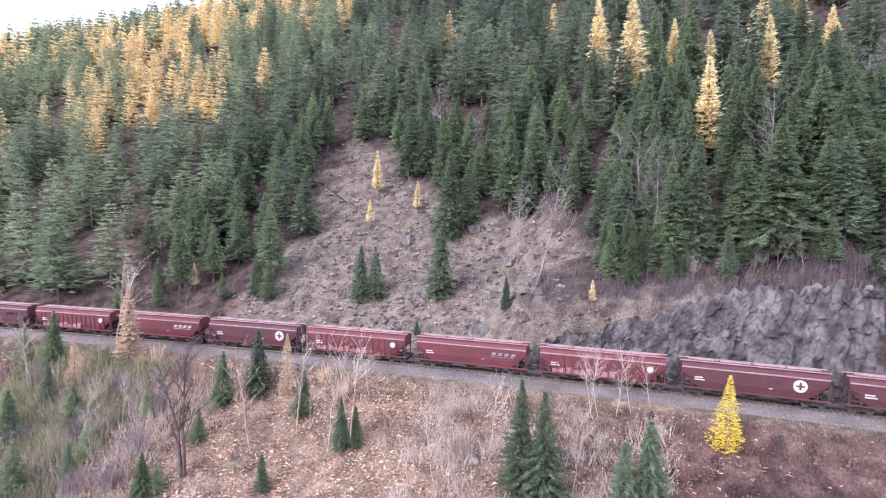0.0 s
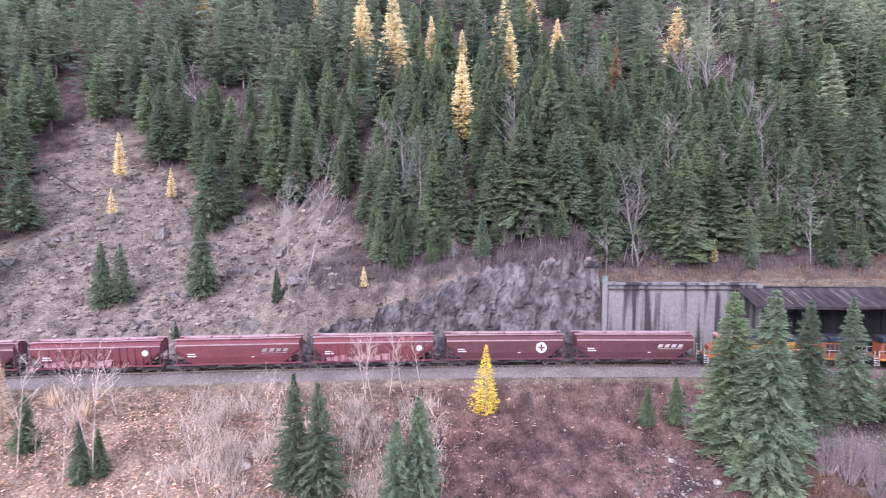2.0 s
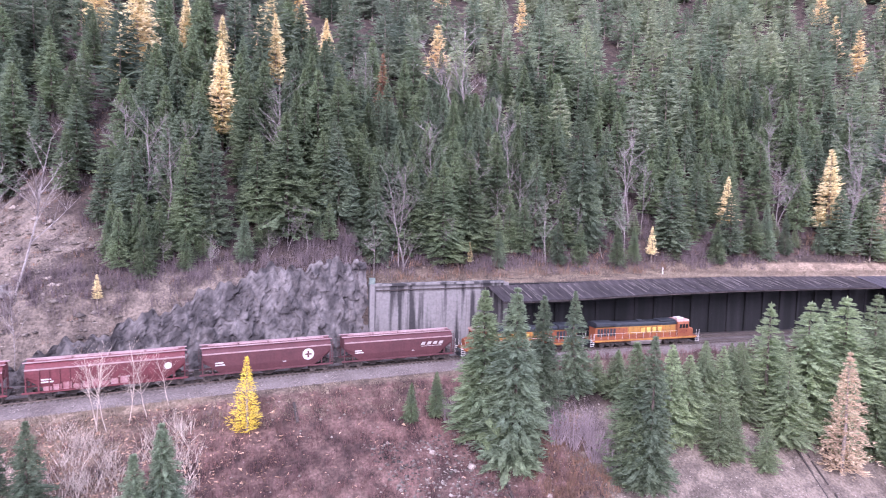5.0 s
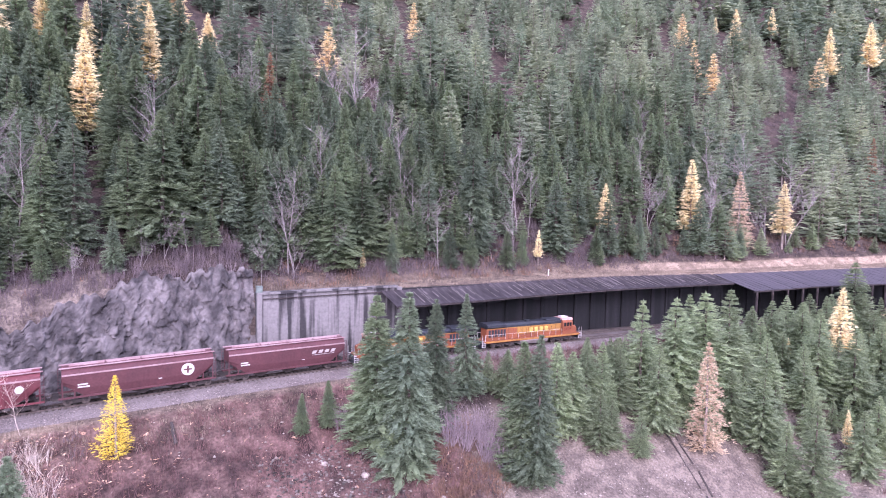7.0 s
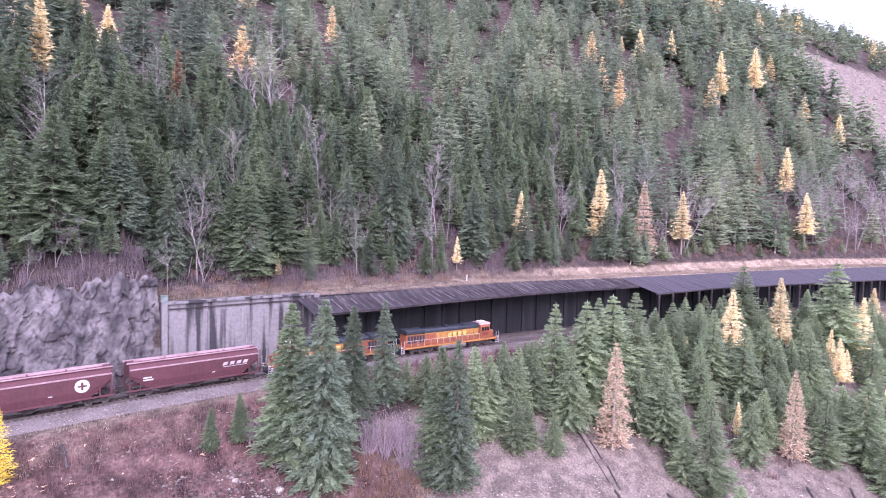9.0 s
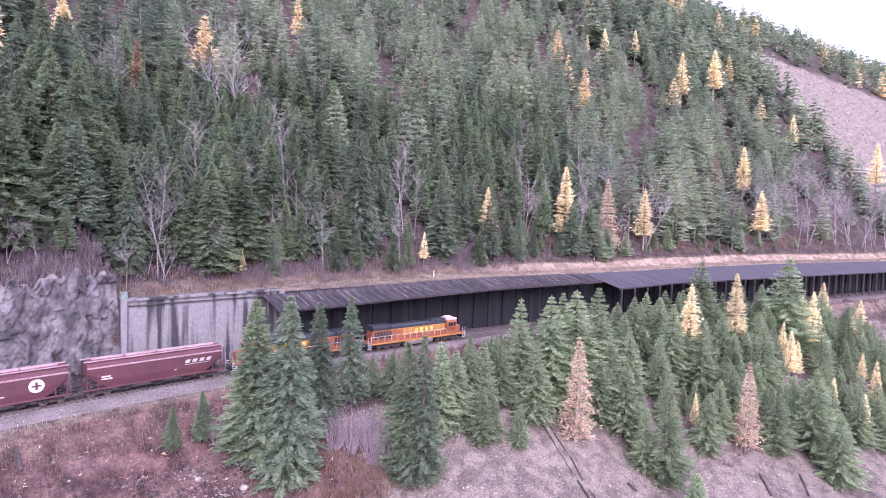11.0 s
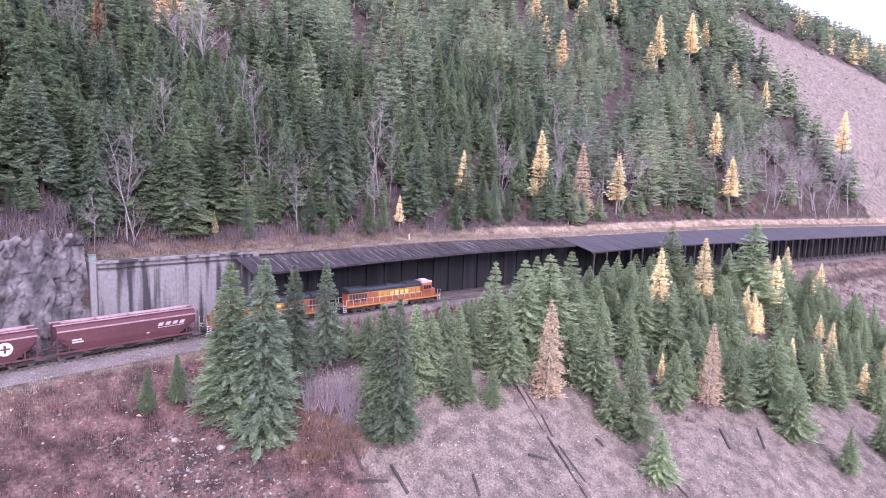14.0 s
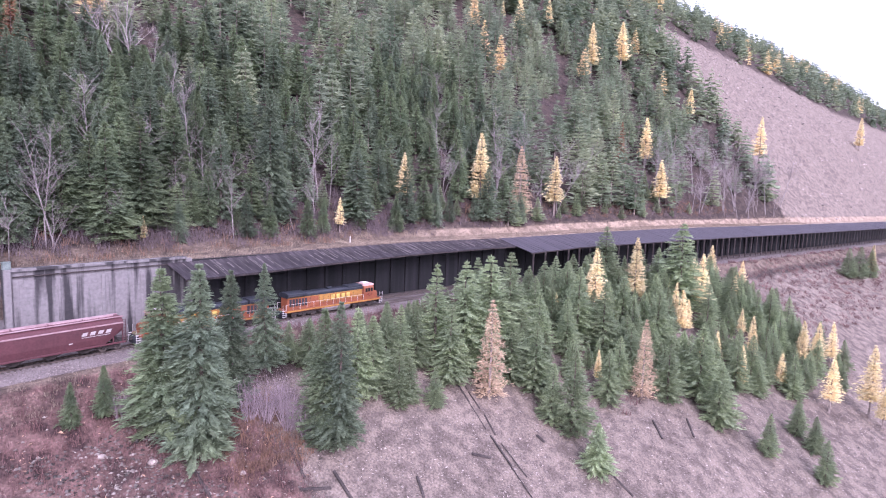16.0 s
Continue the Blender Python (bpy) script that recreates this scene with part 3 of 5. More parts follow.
def rock_face():
    nr = np.random.RandomState(11)
    s = np.arange(11.0, S_WALL + 0.3, 0.15)
    u = np.linspace(0, 1, 110)
    S, U = np.meshgrid(s, u, indexing="ij")
    top = np.interp(S, [11, 16, 24, 34, 45, S_WALL], [1.5, 3.4, 6.0, 9.5, 14.2, 15.6]) + 0.5 * np.sin(S * 0.7) + 0.4 * np.sin(S * 1.9) + 0.3 * np.sin(S * 4.3)
    Z = -0.5 + U * top
    O = 7.2 + 0.25 * Z
    disp = rock_facets(S, Z, 90, 0.2, 0.05, 1) + rock_facets(S, Z, 420, 0.15, 0.1, 2) + rock_facets(S, Z, 1700, 0.12, 0.16, 3) + nr.uniform(-0.04, 0.04, S.shape)
    fade = np.clip((S - 11) / 5, 0, 1)
    O = O - (disp + 0.45) * fade
    O = np.where(U > 0.975, O + 3.2, O)
    Z = np.where(U > 0.975, Z - 0.5, Z)
    X, Y = plan(S, O)
    v = np.stack([X, Y, Z], -1).reshape(-1, 3)
    n, m = S.shape
    i = (np.arange(n - 1)[:, None] * m + np.arange(m - 1)[None]).ravel()
    return mesh_ob("rock_face", v, np.stack([i, i + m, i + m + 1, i + 1], -1), M_ROCK)


tagged(rock_face(), "dark grey blasted rock cut with cracks and ledges", "rock face", kind="structure")


# ---------------------------------------------------------------- train
def loft(name, sections):
    """Closed rings of equal length joined in turn and capped."""
    bm = bmesh.new()
    rings = [[bm.verts.new(p) for p in ring] for ring in sections]
    n = len(rings[0])
    for a, b in zip(rings, rings[1:]):
        for k in range(n):
            bm.faces.new((a[k], a[(k + 1) % n], b[(k + 1) % n], b[k]))
    bm.faces.new(rings[0])
    bm.faces.new(rings[-1])
    return finish(name, bm)


def wheel_mesh(r):
    bm = bmesh.new()
    for rad, y0, y1 in ((r, -0.07, 0.04), (r + 0.03, 0.04, 0.07), (r * 0.35, -0.11, 0.0)):
        bmesh.ops.create_cone(bm, cap_ends=True, segments=18, radius1=rad, radius2=rad, depth=y1 - y0, matrix=Matrix.Translation((0, (y0 + y1) / 2, 0)) @ Matrix.Rotation(radians(90), 4, "X"))
    return finish("wheel", bm)


W_CAR, W_ENG = wheel_mesh(0.46), wheel_mesh(0.53)
F_CAR = boxes("side_frame", [(-1.15, 1.15, -0.09, 0.09, 0.55, 0.75), (-0.45, 0.45, -0.1, 0.1, 0.3, 0.58), (-1.1, -0.75, -0.11, 0.11, 0.36, 0.6), (0.75, 1.1, -0.11, 0.11, 0.36, 0.6)], 0.03)
F_ENG = boxes("side_frame", [(-2.6, 2.6, -0.1, 0.1, 0.62, 0.9), (-1.3, -0.6, -0.12, 0.12, 0.35, 0.65), (0.6, 1.3, -0.12, 0.12, 0.35, 0.65), (-2.3, -1.7, -0.16, 0.12, 0.3, 0.62), (-0.3, 0.3, -0.16, 0.12, 0.3, 0.62), (1.7, 2.3, -0.16, 0.12, 0.3, 0.62)], 0.03)
BOLSTER = boxes("bolster", [(-0.25, 0.25, -0.95, 0.95, 0.5, 0.85)], 0.03)


def truck(car, x, axles, wheel, side_frame, r):
    t = part("truck", BOLSTER, M_GRIME, car, m=Matrix.Translation((x, 0, 0)))
    for sd in (-1, 1):
        part("side_frame", side_frame, M_GRIME, t, m=Matrix.Translation((0, sd * 1.0, 0)))
        for ax in axles:
            part("wheel", wheel, M_STEEL, t, m=Matrix.Translation((ax, sd * 0.76, r)) @ Matrix.Rotation(0 if sd < 0 else math.pi, 4, "Z"))


def ring_at(x, zb, wtop=1.56):
    half = [(1.28, zb), (1.5, zb + (3.75 - zb) * 0.35), (wtop, zb + (3.75 - zb) * 0.75), (1.56, 3.8), (1.40, 4.15), (1.05, 4.42), (0.5, 4.58)]
    return [(x, -y, z) for y, z in half] + [(x, y, z) for y, z in reversed(half)]


def ladder_mesh():
    return boxes("ladder", [(-0.2, -0.15, -0.03, 0.03, 0.9, 4.2), (0.15, 0.2, -0.03, 0.03, 0.9, 4.2)] + [(-0.15, 0.15, -0.02, 0.02, 1.1 + 0.38 * k, 1.14 + 0.38 * k) for k in range(9)])


LADDER = ladder_mesh()


def hopper_car(paint, label, ribbed=False, mark="", roof_paint=None):
    """A three-bay covered hopper on two trucks, 17.6 m over its ends."""
    car = new("hopper_car")
    tagged(car, label, "hopper car", group="cars of the grain train")
    L = 8.35
    part("body", loft("body", [ring_at(-L, 2.75), ring_at(-L + 0.05, 2.7), ring_at(-L + 2.2, 1.15), ring_at(L - 2.2, 1.15), ring_at(L - 0.05, 2.7), ring_at(L, 2.75)]), paint, car)
    part("side_sill", boxes("side_sill", [(-8.7, 8.7, -1.52, -1.36, 0.98, 1.2), (-8.7, 8.7, 1.36, 1.52, 0.98, 1.2)], 0.02), paint, car)
    part("top_rail", boxes("top_rail", [(-L, L, -1.64, -1.53, 3.72, 3.9), (-L, L, 1.53, 1.64, 3.72, 3.9)], 0.02), roof_paint or M_PINK, car, "dust-pale top rail")
    for sd in (-1, 1):
        part("running_board", boxes("running_board", [(-8.6, 8.6, sd * 0.95 - 0.26, sd * 0.95 + 0.26, 4.52, 4.57)] + [(-8.3 + 1.85 * k, -8.25 + 1.85 * k, sd * 0.95 - 0.05, sd * 0.95 + 0.05, 4.36, 4.52) for k in range(10)]), roof_paint or M_PINK, car, "pale grated roof walkway")
    part("hatch_cover", boxes("hatch_cover", [(-7.6 + 3.85 * k, -3.95 + 3.85 * k, -0.36, 0.36, 4.56, 4.72) for k in range(4)], 0.03), roof_paint or M_PINK, car, "long pale roof hatch")
    bay = loft("hopper_bay", [[(-1.9, -1.2, 1.2), (1.9, -1.2, 1.2), (1.9, 1.2, 1.2), (-1.9, 1.2, 1.2)], [(-0.45, -0.75, 0.42), (0.45, -0.75, 0.42), (0.45, 0.75, 0.42), (-0.45, 0.75, 0.42)], [(-0.45, -0.75, 0.26), (0.45, -0.75, 0.26), (0.45, 0.75, 0.26), (-0.45, 0.75, 0.26)]])
    for k in (-1, 0, 1):
        part("hopper_bay", bay, M_GRIME, car, m=Matrix.Translation((k * 3.9, 0, 0)))
    for sd in (-1, 1):
        part("end_platform", boxes("end_platform", [(sd * 8.75 - 0.55, sd * 8.75 + 0.1, -1.45, 1.45, 0.95, 1.12), (sd * 8.2 - 0.5, sd * 8.2 + 0.4, -0.35, 0.35, 0.75, 1.1)], 0.02), M_GRIME, car)
        for y in (-1.4, 1.4):
            for x, top in ((8.3, 3.0), (7.1, 2.2)):
                part("end_post", boxes("end_post", [(sd * x - 0.07, sd * x + 0.07, y - 0.06, y + 0.06, 1.1, top)]), paint, car)
        part("ladder", LADDER, paint, car, m=Matrix.Translation((sd * 8.5, -sd * 1.45, 0)))
        part("coupler", boxes("coupler", [(sd * 9.05 - 0.4, sd * 9.05 + 0.22, -0.14, 0.14, 0.72, 1.0)], 0.03), M_GRIME, car)
        truck(car, sd * 6.9, (-0.89, 0.89), W_CAR, F_CAR, 0.46)
    part("brake_gear", boxes("brake_gear", [(7.3, 7.9, -0.5, 0.5, 1.15, 1.7), (7.6, 7.7, -0.05, 0.05, 1.7, 2.6)], 0.03), M_GRIME, car)
    if ribbed:
        rib = boxes("rib", [(-0.06, 0.06, -0.09, 0.03, 1.2, 3.72)])
        for k in range(15):
            for sd in (-1, 1):
                part("rib", rib, paint, car, m=Matrix.Translation((-7.0 + k, sd * 1.55, 0)) @ Matrix.Rotation(0 if sd < 0 else math.pi, 4, "Z"))
        for k in range(9):
            part("overspray", boxes("overspray", [(-6.6 + 0.97 * k, -5.75 + 0.97 * k, -1.60, -1.55, 1.25, 1.75 + 0.35 * ((k * 7) % 3) / 2)]), M_SMEAR, car, "faded pale stain on the lower side")
    for sd in (-1, 1):
        y0, y1 = (-1.66, -1.575) if sd < 0 else (1.575, 1.66)
        q = 1 if sd < 0 else -1
        if mark == "disc":
            bm = bmesh.new()
            bmesh.ops.create_cone(bm, cap_ends=True, segments=32, radius1=0.78, radius2=0.78, depth=0.05, matrix=Matrix.Translation((q * 5.2, sd * 1.60, 2.75)) @ Matrix.Rotation(radians(90), 4, "X"))
            disc = part("emblem", bm, M_WHITE, car, "round white emblem")
            part("cross", boxes("cross", [(q * 5.2 - 0.12, q * 5.2 + 0.12, sd * 1.64 - 0.01, sd * 1.64 + 0.01, 2.28, 3.22), (q * 5.2 - 0.48, q * 5.2 + 0.48, sd * 1.64 - 0.009, sd * 1.64 + 0.009, 2.65, 2.85)]), paint, disc)
        if mark == "small":
            bm = bmesh.new()
            bmesh.ops.create_cone(bm, cap_ends=True, segments=24, radius1=0.42, radius2=0.42, depth=0.05, matrix=Matrix.Translation((q * 6.4, sd * 1.63, 2.9)) @ Matrix.Rotation(radians(90), 4, "X"))
            part("emblem", bm, M_WHITE, car, "small round white emblem")
        if mark == "bars":
            bm = bmesh.new()
            for k in range(4):
                x = q * (3.6 + 0.95 * k)
                vs = [bm.verts.new((x + dx * q, sd * 1.62, z)) for dx, z in ((-0.4, 2.75), (0.22, 2.75), (0.45, 3.2), (-0.17, 3.2))]
                bm.faces.new(vs)
            vs = [bm.verts.new((q * a, sd * 1.62, z)) for a, z in ((3.2, 2.52), (6.6, 2.52), (6.7, 2.6), (3.3, 2.6))]
            bm.faces.new(vs)
            bmesh.ops.solidify(bm, geom=bm.faces[:], thickness=0.03)
            part("lettering", bm, M_WHITE, car, "slanted white logo blocks")
        for x, half, y, z0, z1 in ((-6.3, 0.5, 1.60, 2.5, 2.66), (-6.2, 0.6, 1.59, 2.2, 2.36), (2.0, 0.2, 1.58, 2.0, 2.1)):
            part("stencil", boxes("stencil", [(q * x - half, q * x + half, sd * y - 0.02, sd * y + 0.02, z0, z1)]), M_WHITE, car)
    return car


def on_track(s_mid, base):
    """A pose on the near track, set on the chord between the two trucks."""
    x0, y0 = plan(s_mid - base, 0.0)
    x1, y1 = plan(s_mid + base, 0.0)
    return Matrix.Translation((float(x0 + x1) / 2, float(y0 + y1) / 2, 0)) @ Matrix.Rotation(math.atan2(float(y1 - y0), float(x1 - x0)), 4, "Z")


def number_mesh(text, size):
    cu = bpy.data.curves.new("number", "FONT")
    cu.body, cu.size, cu.extrude, cu.align_x = text, size, 0.01, "CENTER"
    tmp = bpy.data.objects.new("number", cu)
    me = bpy.data.meshes.new_from_object(tmp)
    bpy.data.objects.remove(tmp)
    me.materials.clear()
    return me


def locomotive(label, number=""):
    """A six-axle road engine 22.3 m long; the cab is at +x, the radiators at -x."""
    e = new("locomotive")
    tagged(e, label, "locomotive", group="engines of the grain train")
    part("frame", boxes("frame", [(-10.7, 10.7, -1.45, 1.45, 1.22, 1.5), (-10.4, 10.4, -1.5, -1.46, 1.1, 1.5), (-10.4, 10.4, 1.46, 1.5, 1.1, 1.5)], 0.02), M_ENGORANGE, e)
    part("sill_stripe", boxes("sill_stripe", [(-10.3, 10.3, -1.53, -1.505, 1.2, 1.42), (-10.3, 10.3, 1.505, 1.53, 1.2, 1.42)]), M_ENGYELLOW, e, "yellow stripe along the frame")
    part("fuel_tank", loft("fuel_tank", [[(x, y, z) for y, z in ((-1.35, 1.15), (-1.45, 0.8), (-1.2, 0.35), (1.2, 0.35), (1.45, 0.8), (1.35, 1.15))] for x in (-3.1, 3.1)]), M_GREYTANK, e, "dusty grey fuel tank")
    part("air_reservoir", boxes("air_reservoir", [(-2.8, 2.6, -1.56, -1.36, 0.86, 1.1)], 0.06), M_GREYTANK, e)
    hood = part("long_hood", boxes("long_hood", [(-10.0, 6.4, -1.02, 1.02, 1.5, 3.55)], 0.04), M_ENGORANGE, e)
    part("yellow_band", boxes("yellow_band", [(-3.6, 6.2, -1.045, -1.022, 2.2, 3.42), (-3.6, 6.2, 1.022, 1.045, 2.2, 3.42)]), M_ENGYELLOW, hood, "broad yellow band")
    part("upper_stripe", boxes("upper_stripe", [(-9.9, 6.3, -1.05, -1.024, 3.43, 3.54), (-9.9, 6.3, 1.024, 1.05, 3.43, 3.54)]), M_ENGYELLOW, hood)
    part("hood_roof", loft("hood_roof", [[(x, y, z) for y, z in ((-1.04, 3.552), (-1.04, 3.95), (-0.75, 4.25), (0.75, 4.25), (1.04, 3.95), (1.04, 3.552))] for x in (-6.2, 6.45)]), M_ENGBLACK, e, "dark roof of the engine hood")
    part("radiator", loft("radiator", [[(x, y, z) for y, z in ((-1.05, 3.552), (-1.48, 3.8), (-1.48, 4.25), (-1.0, 4.42), (1.0, 4.42), (1.48, 4.25), (1.48, 3.8), (1.05, 3.552))] for x in (-10.1, -6.25)]), M_ENGBLACK, e, "wide dark radiator housing")
    part("exhaust", boxes("exhaust", [(-1.2, -0.1, -0.4, 0.4, 4.25, 4.5)], 0.05), M_ENGBLACK, e)
    part("blower_housing", boxes("blower_housing", [(2.9, 6.3, -0.95, 0.95, 4.1, 4.45)], 0.06), M_ENGBLACK, e)
    for k in range(6):
        for sd in (-1, 1):
            part("grille", boxes("grille", [(-9.6 + 0.62 * k, -9.15 + 0.62 * k, sd * 1.035 - 0.015, sd * 1.035 + 0.015, 2.0, 3.3)]), M_ENGBLACK, hood, "dark air intake grille")
    for k in range(12):
        part("door_line", boxes("door_line", [(-5.4 + 0.95 * k, -5.36 + 0.95 * k, -1.055, -1.046, 1.6, 3.4)]), M_DARKWOOD, hood)
    # plain yellow blocks stand for the lettering
    for sd in (-1, 1):
        part("letter_panel", boxes("letter_panel", [(-1.2, 3.9, sd * 1.049 - 0.003, sd * 1.049 + 0.003, 2.25, 3.38)]), M_LETTERBACK, hood)
        for k in range(4):
            x = -0.9 + 1.15 * k
            part("letter_block", boxes("letter_block", [(x, x + 0.74, sd * 1.065 - 0.012, sd * 1.065 + 0.012, 2.4, 3.25)]), M_LETTER, hood, "plain pale yellow logo block")
    # cab and nose
    cab = part("cab", loft("cab", [[(x, y, z) for y, z in ((-1.5, 1.5), (-1.5, 3.7), (-1.2, 4.3), (1.2, 4.3), (1.5, 3.7), (1.5, 1.5))] for x in (6.46, 8.75)]), M_ENGORANGE, e)
    part("cab_roof", loft("cab_roof", [[(x, y, z) for y, z in ((-1.35, 4.1), (-1.15, 4.42), (1.15, 4.42), (1.35, 4.1))] for x in (6.4, 8.95)]), M_CABROOF, cab, "pale pinkish cab roof")
    part("air_conditioner", boxes("air_conditioner", [(6.9, 8.2, -0.6, 0.6, 4.42, 4.68)], 0.06), M_WHITE, cab, "white unit on the cab roof")
    for sd in (-1, 1):
        for x0, x1 in ((6.75, 7.25), (7.4, 7.9), (8.05, 8.5)):
            part("side_window", boxes("side_window", [(x0, x1, sd * 1.5 - 0.02, sd * 1.5 + 0.02, 2.95, 3.65)]), M_GLASS, cab)
    for y in (-0.7, 0.7):
        part("windshield", boxes("windshield", [(8.74, 8.78, y - 0.55, y + 0.55, 3.1, 3.75)]), M_GLASS, cab)
    part("nose", loft("nose", [[(8.75, y, z) for y, z in ((-1.1, 1.5), (-1.1, 2.9), (-0.8, 3.1), (0.8, 3.1), (1.1, 2.9), (1.1, 1.5))], [(10.2, y, z) for y, z in ((-0.85, 1.5), (-0.85, 2.5), (-0.6, 2.75), (0.6, 2.75), (0.85, 2.5), (0.85, 1.5))]]), M_ENGORANGE, e)
    for y in (-0.22, 0.22):
        bm = bmesh.new()
        bmesh.ops.create_cone(bm, cap_ends=True, segments=14, radius1=0.12, radius2=0.12, depth=0.08, matrix=Matrix.Translation((10.12, y, 2.68)) @ Matrix.Rotation(radians(90), 4, "Y"))
        part("headlight", bm, M_WHITE, e)
    for sd in (-1, 1):
        rails = [(-10.5, 6.3, sd * 1.4 - 0.02, sd * 1.4 + 0.02, 2.5, 2.54)] + [(-10.5 + 1.4 * k, -10.46 + 1.4 * k, sd * 1.4 - 0.02, sd * 1.4 + 0.02, 1.5, 2.5) for k in range(13)]
        part("handrail", boxes("handrail", rails), M_WHITE, e, "thin pale handrail")
        for xx in (-1, 1):
            part("steps", boxes("steps", [(xx * 10.75 - 0.3, xx * 10.75 + 0.3, sd * 1.25 - 0.2, sd * 1.25 + 0.2, 0.45 + 0.33 * k, 0.5 + 0.33 * k) for k in range(4)] + [(xx * 10.75 - 0.33, xx * 10.75 - 0.29, sd * 1.42 - 0.03, sd * 1.42 + 0.03, 0.4, 2.6), (xx * 10.75 + 0.29, xx * 10.75 + 0.33, sd * 1.42 - 0.03, sd * 1.42 + 0.03, 0.4, 2.6)]), M_WHITE, e, "pale end steps and grab irons")
    for xx in (-1, 1):
        part("pilot", loft("pilot", [[(xx * 10.7, y, z) for y, z in ((-1.4, 0.35), (-1.4, 1.3), (1.4, 1.3), (1.4, 0.35))], [(xx * 11.05, y, z) for y, z in ((-1.2, 0.2), (-1.2, 0.9), (1.2, 0.9), (1.2, 0.2))]]), M_ENGBLACK, e)
        part("coupler", boxes("coupler", [(xx * 11.2 - 0.3, xx * 11.2 + 0.22, -0.15, 0.15, 0.72, 1.02)], 0.03), M_GRIME, e)
        truck(e, xx * 6.6, (-1.9, 0, 1.9), W_ENG, F_ENG, 0.53)
    if number:
        part("number", number_mesh(number, 0.85), M_NUMBER, cab, m=Matrix.Translation((7.55, -1.53, 2.12)) @ Matrix.Rotation(radians(90), 4, "X"))
    else:
        for sd in (-1, 1):
            for k in range(4):
                part("number_bar", boxes("number_bar", [(6.9 + 0.38 * k, 7.16 + 0.38 * k, sd * 1.515 - 0.015, sd * 1.515 + 0.015, 2.15, 2.7)]), M_NUMBER, cab)
    return e


M_LETTER = mat("pale_yellow_lettering", (0.62, 0.46, 0.13), 0.5, 0.1, 1.0)
M_LETTERBACK = mat("letter_shadow_orange", (0.36, 0.15, 0.04), 0.5, 0.1, 1.0)
M_CABROOF = mat("sun_faded_cab_roof", (0.46, 0.28, 0.26), 0.7, 0.12, 1.0, (0.38, 0.22, 0.2))
M_SMEAR = mat("faded_overspray", (0.34, 0.20, 0.21), 0.8, 0.2, 1.5, (0.24, 0.10, 0.11))
M_NUMBER = mat("dark_red_numbers", (0.20, 0.03, 0.025), 0.6, 0.1, 1.0)

S_LEAD = 120.2
lead = locomotive("orange, yellow and black diesel locomotive leading the train", "5424")
lead.matrix_basis = on_track(S_LEAD - 11.4, 6.6)
second = locomotive("orange and yellow diesel locomotive coupled cab to the cars")
second.matrix_basis = on_track(S_LEAD - 11.4 - 23.6, 6.6) @ Matrix.Rotation(math.pi, 4, "Z")
car_a = hopper_car(M_BROWN, "brown covered grain hopper with slanted white logo blocks", mark="bars")
car_b = hopper_car(M_BROWN, "brown covered grain hopper with a round white emblem", mark="disc")
car_c = hopper_car(M_RED, "red ribbed covered hopper with pale stained lower side", ribbed=True, mark="small")
car_d = hopper_car(M_RED, "bright oxide red covered grain hopper, dusty roof", mark="bars")
s_car = S_LEAD - 23.1 - 23.6 - 9.5
first = {}
for k, kind in enumerate((car_a, car_b, car_c, car_d, car_c, car_b, car_d, car_c, car_a, car_d, car_c, car_b, car_d)):
    m = on_track(s_car - 18.75 * k, 6.9)
    if kind in first:
        copy_thing(kind, m)
    else:
        kind.matrix_basis = m
        first[kind] = True


